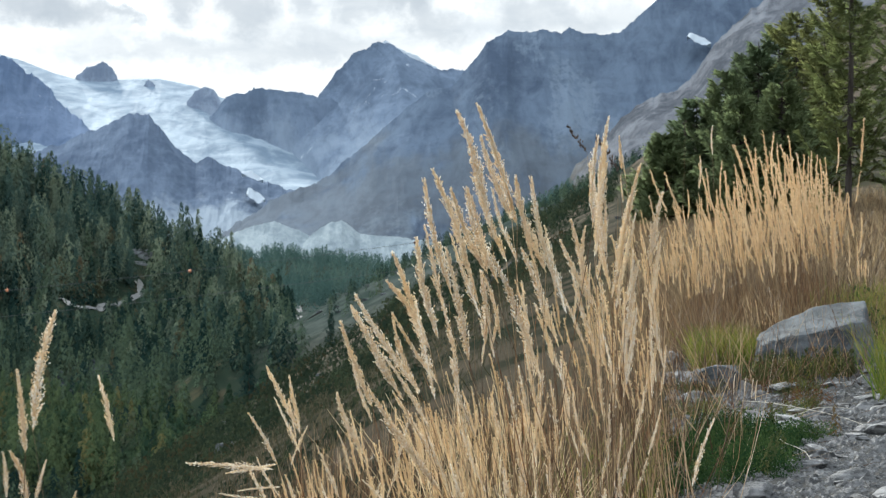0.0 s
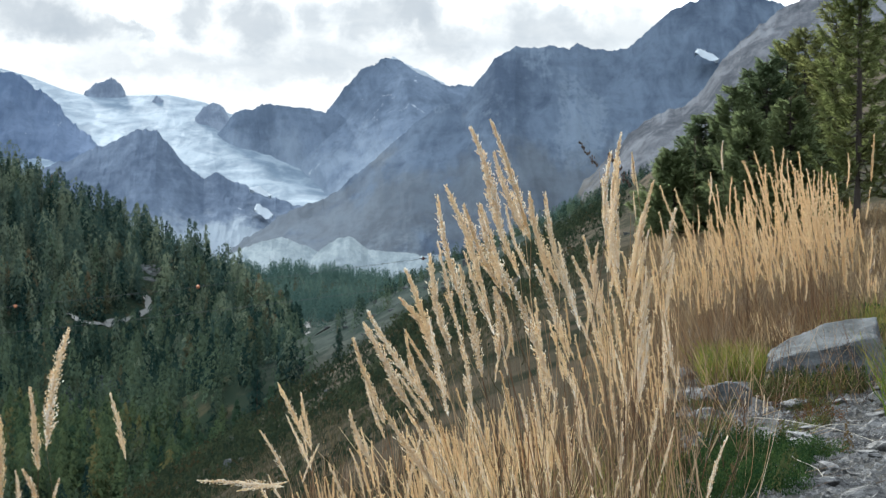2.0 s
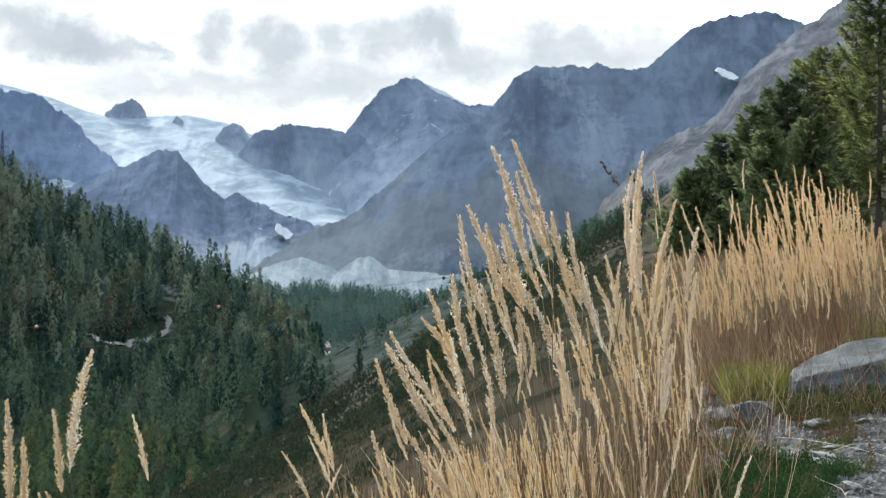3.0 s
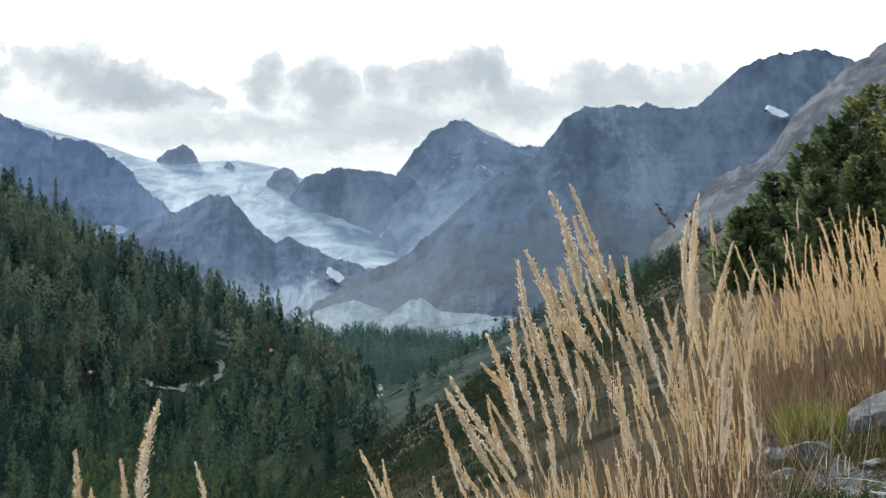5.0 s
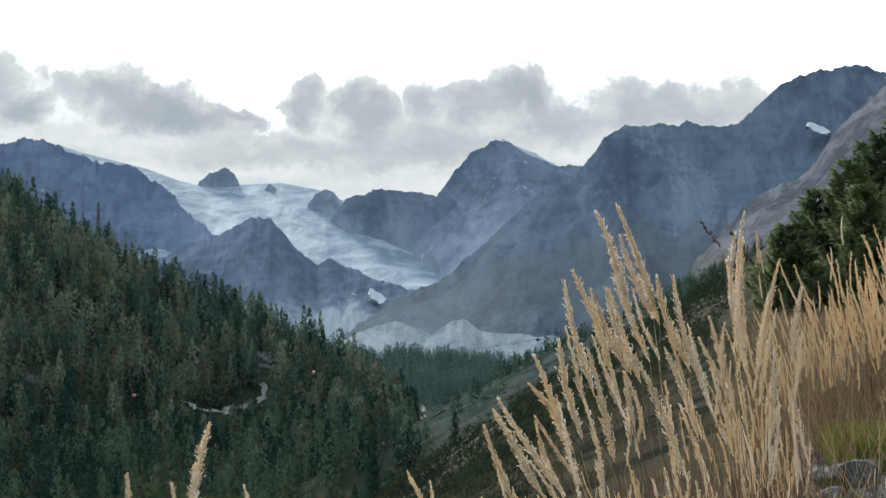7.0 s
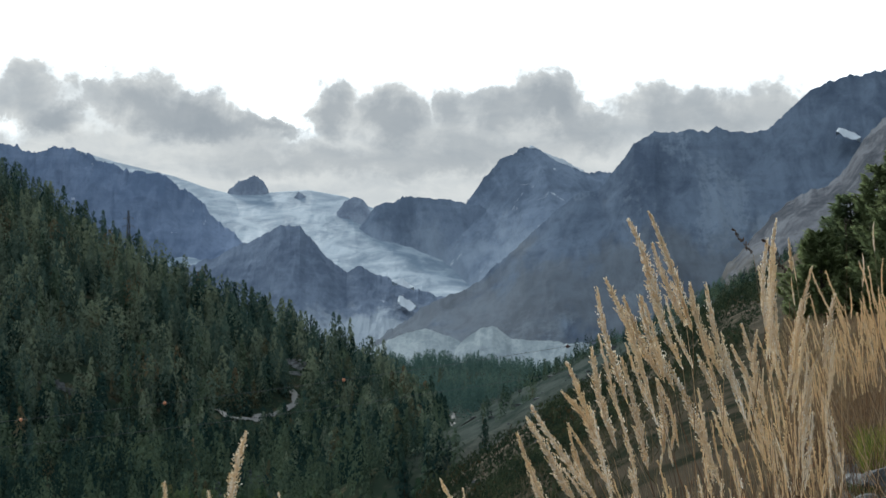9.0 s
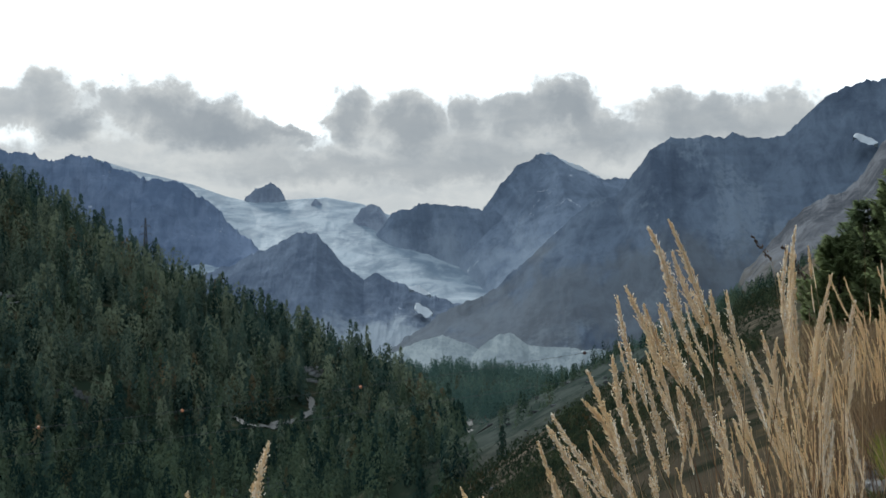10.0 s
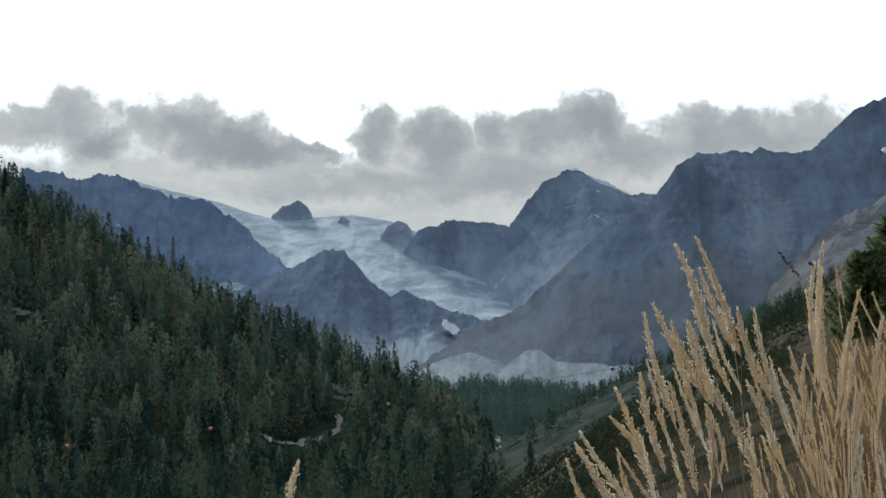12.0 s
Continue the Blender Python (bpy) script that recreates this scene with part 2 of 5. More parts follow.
STAND_STEM = straw_material("brown_stalks", (0.034, 0.020, 0.011), (0.24, 0.15, 0.075), (0.16, 0.075, 0.032), 0.22, 3.0, split=(0.25, 1.0))
HAY = straw_material("dry_turf_grass", (0.062, 0.042, 0.024), (0.42, 0.31, 0.17), (0.18, 0.105, 0.048), 0.25, 1.2, split=(0.25, 1.0))
BLADE = straw_material("green_grass_blades", (0.060, 0.105, 0.020), (0.24, 0.235, 0.05), (0.30, 0.22, 0.07), 0.4, 5.0, 0.05)
BANK_GRASS = straw_material("dull_bank_grass", (0.045, 0.048, 0.028), (0.14, 0.115, 0.072), (0.05, 0.046, 0.028), 0.25, 1.0, 0.0)
HERB_LEAF = needle_material("green_herb_leaves", (0.022, 0.052, 0.020), (0.075, 0.115, 0.038), (0.10, 0.09, 0.035), 0.96, 6.0)
HERB_DULL = needle_material("dull_herb_leaves", (0.045, 0.062, 0.026), (0.125, 0.125, 0.05), (0.15, 0.10, 0.05), 0.8, 6.0)
HERB_RUST = needle_material("rusty_herb_leaves", (0.085, 0.048, 0.028), (0.22, 0.105, 0.045), (0.10, 0.095, 0.04), 0.7, 6.0)
DARK_HEAD = straw_material("dark_brown_spikelets", (0.055, 0.035, 0.025), (0.12, 0.08, 0.055), (0.04, 0.025, 0.02), 0.2)


def slate_material(name, dark, light, scale=9.0, gloss=0.25):
    m, n = material(name)
    p = position(n)
    big = n.noise(n.scaled(p, 1, 1, 2.2), scale, 5.0, 0.6, 0.5)
    fine = n.noise(p, scale * 9, 4.0, 0.7)
    colour = n.mix(n.step(big, 0.35, 0.68), dark, light)
    colour = n.mix(n.math("MULTIPLY", n.step(fine, 0.5, 0.72), 0.35), colour, tuple(c * 1.35 for c in light))
    lichen = n.step(n.noise(p, scale * 2.2, 4.0, 0.6), 0.63, 0.70)
    colour = n.mix(n.math("MULTIPLY", lichen, 0.5), colour, tuple(c * 0.55 for c in dark))
    colour = n.mix(n.math("MULTIPLY", n.add("ShaderNodeObjectInfo").outputs["Random"], 0.4), colour, dark)
    finish(n, colour, 0.75, n.math("ADD", big, n.math("MULTIPLY", fine, 0.5)), 0.02, 0.7, spec=gloss)
    return m


SLATE = slate_material("grey_slate", (0.055, 0.054, 0.053), (0.33, 0.322, 0.31), 14.0)
PALE_SLATE = slate_material("pale_slate", (0.15, 0.148, 0.145), (0.42, 0.415, 0.405), 16.0)
BOULDER = slate_material("blue_grey_boulder", (0.034, 0.039, 0.041), (0.135, 0.146, 0.153), 7.0)


def ground_material():
    """Gravel round the feet, dry turf on the shoulder, woodland floor and scree across the valley."""
    m, n = material("mountain_ground")
    p = position(n)
    s = n.add("ShaderNodeSeparateXYZ")
    n.link(p, s.inputs[0])
    x, y, z = s.outputs
    grit = n.noise(p, 60.0, 4.0, 0.7)
    patch = n.noise(p, 2.2, 5.0, 0.6)
    wide = n.noise(p, 0.02, 5.0, 0.6, 0.5)
    mid = n.noise(p, 0.11, 5.0, 0.65)
    gravel = n.mix(grit, (0.038, 0.036, 0.033), (0.13, 0.125, 0.116))
    turf = n.mix(patch, (0.06, 0.042, 0.024), (0.17, 0.12, 0.065))
    soil = n.mix(n.step(patch, 0.4, 0.62), (0.035, 0.032, 0.022), (0.095, 0.07, 0.042))
    trodden = n.math("ADD", n.math("SUBTRACT", x, n.math("MULTIPLY", y, 0.135)), n.math("MULTIPLY", n.math("SUBTRACT", patch, 0.5), 0.5))
    near = n.mix(n.step(trodden, -0.05, 0.1), soil, gravel)
    near = n.mix(n.step(n.math("ADD", patch, n.math("MULTIPLY", n.math("SUBTRACT", y, 9.6), 0.5)), 0.3, 0.7), near, turf)
    tuft = n.noise(p, 0.7, 5.0, 0.65)
    slope = n.mix(n.step(n.math('MULTIPLY_ADD', tuft, 0.6, n.math('MULTIPLY', mid, 0.4)), 0.44, 0.58), (0.036, 0.038, 0.027), (0.115, 0.094, 0.073))
    slope = n.mix(n.math("MULTIPLY", n.step(wide, 0.5, 0.62), 0.6), slope, (0.085, 0.072, 0.058))
    woods = n.mix(n.step(mid, 0.5, 0.66), (0.022, 0.033, 0.022), (0.06, 0.055, 0.035))
    woods = n.mix(n.step(n.noise(p, 0.045, 5.0, 0.7), 0.66, 0.70), woods, (0.16, 0.16, 0.16))
    scree = n.mix(n.step(mid, 0.38, 0.62), (0.028, 0.040, 0.034), (0.062, 0.073, 0.066))
    right = n.step(n.math("SUBTRACT", x, n.math("MULTIPLY", y, -0.085)), -20, 12)
    far = n.mix(right, woods, n.mix(n.step(y, 380, 520), slope, scree))
    shoulder = n.math('SUBTRACT', n.math('SUBTRACT', x, 0.0), n.math('MULTIPLY', y, 0.105))
    bank = n.mix(n.step(n.noise(p, 0.7, 5.0, 0.6), 0.4, 0.6), (0.018, 0.022, 0.015), (0.062, 0.052, 0.038))
    near = n.mix(n.step(n.math('MULTIPLY_ADD', n.math('SUBTRACT', patch, 0.5), 1.2, shoulder), 0.1, -0.55), near, bank)
    colour = n.mix(n.step(y, 35, 75), near, far)
    finish(n, colour, 1.0, n.math("ADD", grit, patch), 0.02, 0.6, spec=0.0)
    return m


GROUND = ground_material()


def plain(name, colour, rough=0.6, scale=20.0, metal=0.0):
    m, n = material(name)
    g = n.noise(position(n), scale, 4.0)
    finish(n, n.mix(g, tuple(c * 0.8 for c in colour), tuple(min(1, c * 1.15) for c in colour)), rough, g, 0.01, 0.2, metal=metal)
    return m


STEEL = plain("galvanised_steel", (0.085, 0.09, 0.10), 0.6, 2.0, 0.3)
WIRE = plain("dark_cable", (0.10, 0.10, 0.105), 0.5, 2.0)
ORANGE = plain("orange_marker_paint", (0.60, 0.24, 0.12), 0.5, 3.0)
MAROON = plain("dark_marker_paint", (0.055, 0.022, 0.02), 0.5, 3.0)
STRAW = plain("bleached_straw", (0.36, 0.33, 0.27), 0.7, 30.0)
TRAIL = plain("pale_gravel_track", (0.20, 0.197, 0.187), 0.95, 0.4)


# ---- mesh helpers ----
def mesh_object(name, verts, faces, mat, parent=None, smooth=False):
    me = bpy.data.meshes.new(name)
    me.from_pydata(np.asarray(verts).tolist(), [], faces.tolist() if isinstance(faces, np.ndarray) else faces)
    me.materials.append(mat)
    if smooth:
        me.polygons.foreach_set("use_smooth", [True] * len(me.polygons))
    me.update()
    ob = new(name, me)
    ob.parent = parent
    return ob


def shared(name, me, parent, m):
    ob = new(name, me)
    ob.parent = parent
    ob.matrix_basis = m
    return ob


def grid_faces(nu, nv, wrap=False):
    i = np.arange((nu if wrap else nu - 1))[:, None]
    j = np.arange(nv - 1)[None, :]
    k = (i + 1) % nu
    return np.stack([i * nv + j, i * nv + j + 1, k * nv + j + 1, k * nv + j], -1).reshape(-1, 4)


def hash_noise(seed):
    table = np.random.RandomState(seed).rand(256, 256)

    def at(x, y):
        xi, yi = np.floor(x).astype(int), np.floor(y).astype(int)
        fx, fy = x - xi, y - yi
        fx, fy = fx * fx * (3 - 2 * fx), fy * fy * (3 - 2 * fy)
        a, b = table[xi % 256, yi % 256], table[(xi + 1) % 256, yi % 256]
        c, d = table[xi % 256, (yi + 1) % 256], table[(xi + 1) % 256, (yi + 1) % 256]
        return (a * (1 - fx) + b * fx) * (1 - fy) + (c * (1 - fx) + d * fx) * fy - 0.5
    return at


def fractal(at, x, y, octaves=5, gain=0.5, ridged=False):
    out, amp = 0, 1.0
    for k in range(octaves):
        v = at(x * 2 ** k + 17.3 * k, y * 2 ** k + 5.1 * k)
        out = out + amp * ((0.25 - np.abs(v)) * 2 if ridged else v)
        amp *= gain
    return out


def smooth(v, lo, hi):
    t = np.clip((v - lo) / (hi - lo), 0, 1)
    return t * t * (3 - 2 * t)


def curve(pairs):
    """A profile through a few (across, up) pairs, both in thousandths of the distance."""
    xs, ys = np.array([p[0] for p in pairs]) / 1000, np.array([p[1] for p in pairs]) / 1000
    return lambda a: np.interp(a, xs, ys)


# ---- ground: one sheet from the feet to the head of the valley ----
WOOD_CREST = curve(((-600, 170), (-355, 86), (-306, 60), (-271, 40), (-255, 29), (-230, 13), (-195, 1), (-164, -14), (-133, -27), (-111, -38), (-102, -45), (-90, -62), (-72, -92), (-40, -130)))
BAND_CREST = curve(((-400, -30), (-120, -30), (-86, -29), (-56, -31), (-25, -34), (5, -31), (40, -36), (300, 0)))
at1, at2 = hash_noise(11), hash_noise(12)


def near_height(x, y):
    edge = 0.9 + 0.045 * (y - 7) + 0.06 * np.maximum(y - 9.5, 0)
    across = x - edge
    side = np.where(across > 0, 0.09 * across, np.where(across > -1.5, 0.36 * across, -0.54 + 0.62 * (across + 1.5)))
    return 0.22 + 0.01 * (y - 7) + side + 0.05 * fractal(at1, x * 0.9, y * 0.9, 4) * (1 - smooth(np.hypot(x, y), 18, 45))


def ground_height(x, y):
    r = np.hypot(x, y)
    yy = np.maximum(y, 1.0)
    a = np.clip(x / yy, -0.6, 0.6)
    rough = fractal(at2, x * 0.02, y * 0.02, 5)
    near = near_height(x, np.clip(y, -40, 80))
    # our own side of the valley: a spur that ends, then scree
    own = EYE + 0.68 * x - 0.045 * yy - 26 * smooth(yy, 255, 360) + 6 * rough * smooth(yy, 60, 200)
    scree = EYE + 0.50 * x - 0.029 * yy + 7 * rough
    right = own + (scree - own) * smooth(yy, 330, 520)
    right = near + (right - near) * smooth(r, 45, 170)
    right = np.minimum(right, EYE + 0.45 * np.abs(x) + 60)
    # wooded flank across the valley
    s = smooth(yy, 380, 1050) * 0.55 + 0.45 * np.clip((yy - 380) / 670, 0, 1)
    left = EYE + yy * (-0.19 + (WOOD_CREST(a) + 0.19) * s) + 9 * rough * smooth(yy, 300, 600)
    left = left - 0.35 * np.maximum(yy - 1050, 0)
    left = np.where(yy < 380, -75 + 0 * yy, left)
    band = EYE + yy * (-0.06 + (BAND_CREST(a) + 0.06) * smooth(yy, 1100, 1750)) - 0.2 * np.maximum(yy - 1750, 0) + 5 * rough
    floor = np.maximum(-60 + 3 * rough - 0.045 * np.maximum(yy - 1500, 0), np.where(yy > 1000, band, -300))
    z = np.maximum(np.maximum(right, left), floor)
    z = np.where(r < 45, near, z)
    # behind the lens the same hillside goes on
    back = np.clip(near_height(np.clip(x, -6, 40), np.clip(y, -40, 10)) + 0.5 * np.where(x < -6, x + 6, 0), -70, 160)
    return np.where(y < 1, back, np.where(y < 30, near, z))


def build_ground():
    front = np.linspace(-0.48, 0.42, 340)
    rest = np.linspace(0.42, 2 * math.pi - 0.48, 50)[1:-1]
    th = np.concatenate([front, rest])
    r = np.concatenate([np.geomspace(0.25, 5, 26)[:-1], np.geomspace(5, 80, 110)[:-1], np.geomspace(80, 2200, 200)[:-1], np.geomspace(2200, 4850, 12)])
    T, R = np.meshgrid(th, r, indexing="ij")
    X, Y = R * np.sin(T), R * np.cos(T)
    Z = ground_height(X, Y)
    verts = np.stack([X, Y, Z], -1).reshape(-1, 3)
    faces = grid_faces(len(th), len(r), wrap=True)[:, ::-1].tolist()
    faces.append([k * len(r) for k in range(len(th))][::-1])
    ob = mesh_object("ground", verts, faces, GROUND, smooth=True)
    return tagged(ob, "sloping ground of gravel, dry turf, scree and woodland soil", "ground", kind="structure")


build_ground()


# ---- mountains ----
def loft(name, label, category, crest, foot, yc, yf, mat, amp, seed, nu=300, nv=84, jag=0.0022, lean=1.0, foot_span=None, back=250, kind="", soft=False):
    """A mountain side between its crest and its foot, furrowed by gullies, closed behind the crest."""
    at = hash_noise(seed)
    a0, a1 = crest[0][0] / 1000, crest[-1][0] / 1000
    b0, b1 = (foot_span[0] / 1000, foot_span[1] / 1000) if foot_span else (a0, a1)
    up, down = curve(crest), curve(foot)
    u, v = np.meshgrid(np.linspace(0, 1, nu), np.linspace(0, 1, nv), indexing="ij")
    ca, fa = a0 + (a1 - a0) * u, b0 + (b1 - b0) * u
    bend = v ** 0.45 if foot_span else v
    a = ca + (fa - ca) * bend
    ec = up(ca)
    teeth = jag * (fractal(at, ca * 130, 0 * ca, 6, 0.66) + 0.6 * np.maximum(0, fractal(at, ca * 420 + 50, 0 * ca, 3, 0.6)))
    ef = np.minimum(down(fa), ec)
    y = yc + (yf - yc) * v ** lean
    e = ec + (ef - ec) * v + teeth * np.exp(-14 * v)
    x, z = a * y, EYE + e * y
    drop = (ec - ef) * yc
    size = max(drop.max(), 30.0)
    gully = fractal(at, x / size * 2.6 + 0.5 * z / size, (z / size) * 0.55 + y / size * 0.12, 6, 0.55, ridged=True)
    fade = np.clip(v * 7, 0, 1) * np.clip((drop + 5) / size * 3, 0.1, 1)
    y = y - amp * size * gully * fade
    z = z + 0.35 * amp * size * fractal(at, x / size * 5 + 40, z / size * 5, 5, 0.55) * fade
    verts = np.stack([x, y, z], -1)
    rear = verts[:, :1].copy()
    rear[:, :, 1] += back
    rear[:, :, 2] -= np.maximum(back * 0.9, 0)
    verts = np.concatenate([rear, verts], 1)
    ob = mesh_object(name, verts.reshape(-1, 3), grid_faces(nu, nv + 1), mat, smooth=soft)
    return tagged(ob, label, category, kind=kind)


loft("glacier", "pale blue-grey glacier with crevasses flowing down between rock walls", "glacier",
     ((-286, 91), (-267, 85), (-232, 76), (-213, 69), (-201, 66), (-175, 66), (-156, 67), (-135, 63), (-121, 57), (-113, 56), (-60, 30)),
     ((-260, 10), (-135, 4), (-60, 1)), 4780, 3860, ICE, 0.035, 3, 360, 110, jag=0.0, foot_span=(-262, -60), soft=True)
loft("mountain", "dark rocky mountain, haze painted into its blue-grey, with a jagged snow-flecked crest", "mountain",
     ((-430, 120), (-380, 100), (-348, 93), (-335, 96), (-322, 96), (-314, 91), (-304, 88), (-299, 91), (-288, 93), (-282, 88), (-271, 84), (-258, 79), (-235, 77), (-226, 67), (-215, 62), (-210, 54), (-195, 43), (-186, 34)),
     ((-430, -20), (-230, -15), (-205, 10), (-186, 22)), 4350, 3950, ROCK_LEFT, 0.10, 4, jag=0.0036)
loft("nunatak", "dark rock island standing out of the glacier", "rock", ((-202, 62), (-199.6, 68), (-197, 69), (-194, 73.2), (-188.5, 74.3), (-183, 73.6), (-180, 71), (-178, 67), (-177, 62)), ((-202, 60), (-177, 60)), 4776, 4750, ROCK_ISLE, 0.05, 5, 60, 30, back=60, jag=0.002)
loft("nunatak", "small dark rock island in the glacier", "rock", ((-165, 60), (-161, 66), (-158, 64), (-153, 60)), ((-165, 56), (-153, 56)), 4720, 4690, ROCK_ISLE, 0.05, 6, 40, 24, back=50, jag=0.002)
loft("nunatak", "rounded dark rock knob at the glacier's rim", "rock", ((-140, 55), (-136, 61), (-131, 63), (-126, 62), (-120, 54)), ((-140, 46), (-120, 46)), 4600, 4550, ROCK_ISLE, 0.05, 7, 50, 26, back=60, jag=0.002)
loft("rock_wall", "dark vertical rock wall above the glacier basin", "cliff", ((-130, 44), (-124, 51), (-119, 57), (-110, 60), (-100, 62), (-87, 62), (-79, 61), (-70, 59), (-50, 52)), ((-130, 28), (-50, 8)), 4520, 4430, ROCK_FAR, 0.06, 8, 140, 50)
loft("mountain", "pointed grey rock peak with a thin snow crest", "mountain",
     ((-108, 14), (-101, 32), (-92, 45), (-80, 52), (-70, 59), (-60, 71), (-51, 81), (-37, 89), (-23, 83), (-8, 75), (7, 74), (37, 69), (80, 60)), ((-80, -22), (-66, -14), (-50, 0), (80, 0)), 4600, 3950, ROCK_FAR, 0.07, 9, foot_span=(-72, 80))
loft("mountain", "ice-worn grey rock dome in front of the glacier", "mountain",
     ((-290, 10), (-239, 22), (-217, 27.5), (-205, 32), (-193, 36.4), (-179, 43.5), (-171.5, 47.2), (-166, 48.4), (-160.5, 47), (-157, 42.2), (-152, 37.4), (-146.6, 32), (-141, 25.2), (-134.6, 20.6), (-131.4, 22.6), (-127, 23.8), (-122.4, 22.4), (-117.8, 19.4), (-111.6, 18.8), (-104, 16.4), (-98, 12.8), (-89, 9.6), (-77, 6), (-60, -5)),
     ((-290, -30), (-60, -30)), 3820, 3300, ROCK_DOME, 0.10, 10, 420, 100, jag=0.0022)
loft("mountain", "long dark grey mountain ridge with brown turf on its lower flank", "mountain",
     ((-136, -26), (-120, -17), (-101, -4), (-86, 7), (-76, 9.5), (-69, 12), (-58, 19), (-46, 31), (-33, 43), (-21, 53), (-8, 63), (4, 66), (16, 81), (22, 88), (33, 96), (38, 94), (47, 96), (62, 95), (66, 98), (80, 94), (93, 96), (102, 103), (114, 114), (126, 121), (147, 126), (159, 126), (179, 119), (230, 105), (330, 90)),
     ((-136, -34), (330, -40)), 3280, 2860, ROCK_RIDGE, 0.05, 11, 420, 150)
loft("moraine", "pale grey heap of glacier rubble", "moraine", ((-128, -24), (-122, -20), (-108, -14), (-92, -10), (-77, -15), (-66, -20), (-60, -26)), ((-128, -46), (-60, -46)), 2780, 2600, MORAINE, 0.09, 13, 160, 60, jag=0.0012)
loft("moraine", "pale grey ridge of glacier rubble above the woods", "moraine", ((-80, -24), (-72, -17), (-62, -10), (-55, -8), (-45, -15), (-25, -17), (2, -19), (40, -26)), ((-80, -46), (40, -46)), 2750, 2600, MORAINE, 0.09, 14, 200, 60, jag=0.0012)
loft("cliff", "steep pale grey cliff rising over brown turf slopes", "cliff",
     ((40, -30), (50, -15), (58, -4), (63, 5), (71, 22), (80, 34), (90, 43), (97, 51), (103, 56), (118, 63), (132, 70), (138, 80), (143, 88), (155, 101), (167, 111.5), (188, 125), (210, 142), (240, 165), (330, 200)),
     ((40, -32), (330, -20)), 1750, 1150, ROCK_CLIFF, 0.08, 15, 300, 130)


def snow_patch(label, crest, foot, y, depth=25):
    loft("snow_patch", label, "snow", crest, foot, y, y - depth, SNOW, 0.02, 31, 60, 14, jag=0.0016, back=10, soft=True)


snow_patch("small white snowfield on the rocky ridge", ((130, 95), (131, 96.6), (133, 97), (136, 95.4), (139, 94.6), (141, 93), (143, 91.4)), ((130, 94.6), (132, 93.6), (134, 91.6), (136, 91.2), (138, 90), (141, 90.2), (143, 91.2)), 3165)
snow_patch("old snow lying in a hollow below the glacier", ((-107, 6), (-106, 8.6), (-104, 8), (-102, 6.4), (-99, 5), (-97, 3)), ((-107, 5.4), (-105, 3), (-103, 2.4), (-101, 0.2), (-99, 0.6), (-97, 2.6)), 3640)
snow_patch("streak of old snow on the ledges below the glacier", ((-110, 17.6), (-104, 17.8), (-100, 14.2), (-98, 13.6)), ((-110, 16.6), (-106, 14.6), (-101, 12.6), (-98, 13.2)), 3700, 15)
snow_patch("thin snow crest along the rocky peak", ((-36, 88.6), (-33, 89.6), (-28, 87.6), (-20, 83.4), (-12, 78.8), (-5, 74.8)), ((-36, 80), (-5, 70)), 4640, 20)


# ---- across the valley: woods, track, river, pylon, cables ----
def meet(a, e, y0, y1):
    """Where the way a, e (thousandths of the distance) first comes down on the ground."""
    y = np.geomspace(y0, y1, 3000)
    below = ground_height(a / 1000 * y, y) > EYE + e / 1000 * y
    k = int(np.argmax(below)) if below.any() else -1
    return Vector((a / 1000 * y[k], y[k], float(ground_height(np.array([a / 1000 * y[k]]), np.array([y[k]]))[0])))


def height_at(x, y):
    return float(ground_height(np.array([x]), np.array([y]))[0])


def crown_shape(rng, kind, count, width, coarse=1.0):
    """Crown one metre high of many small drooping boughs, with the outward way of each, which rounds the light on it."""
    verts, faces, ways = [], [], []
    lobes = [(rng.uniform(0, 6.283), rng.uniform(0.15, 0.9), rng.uniform(0.2, 0.45)) for _ in range(5)]
    for k in range(count):
        h = 0.06 + 0.94 * (k + rng.random()) / count
        if kind == "spruce":
            full = (1 - h) ** 0.8 * (0.8 + 0.25 * math.sin(h * 42))
        elif kind == "larch":
            full = (1 - h) ** 0.6 * (0.25 + 0.75 * min(1.0, h * 4)) * (0.75 + 0.3 * math.sin(h * 27))
        else:
            full = math.sin(math.pi * min(1.0, 0.16 + 0.84 * h)) ** 0.7
        t = rng.uniform(0, 6.283)
        for lt, lh, amount in lobes:
            full *= 1 + amount * math.cos(t - lt) * math.exp(-((h - lh) / 0.16) ** 2)
        r = width * full * rng.uniform(0.35, 1.0) ** 0.6 + 0.008
        c, s = math.cos(t), math.sin(t)
        long = coarse * (0.075 if kind == "pine" else 0.085) * rng.uniform(0.6, 1.3) * (1.15 - 0.55 * h)
        wide = long * rng.uniform(0.28, 0.5)
        splay = rng.uniform(0.25, 0.9) if kind != "pine" else rng.uniform(-0.2, 0.8)
        p = Vector((c * r, s * r, h))
        out = Vector((c * splay, s * splay, -1)).normalized()
        side = Vector((-s, c, rng.uniform(-0.5, 0.5))).normalized()
        i = len(verts)
        verts += [tuple(p + side * wide), tuple(p - side * wide), tuple(p + out * long)]
        faces.append((i, i + 1, i + 2))
        way = Vector((c, s, 0.75 + 0.5 * h)).normalized()
        ways += [tuple(way)] * 3
    i = len(verts)
    verts += [(0.012, 0, 0.9), (-0.006, 0.01, 0.9), (0, 0, 1.05), (-0.006, -0.01, 0.9)]
    faces += [(i, i + 1, i + 2), (i + 1, i + 3, i + 2), (i + 3, i, i + 2)]
    ways += [(0, 0, 1)] * 4
    return np.array(verts), np.array(faces), np.array(ways)


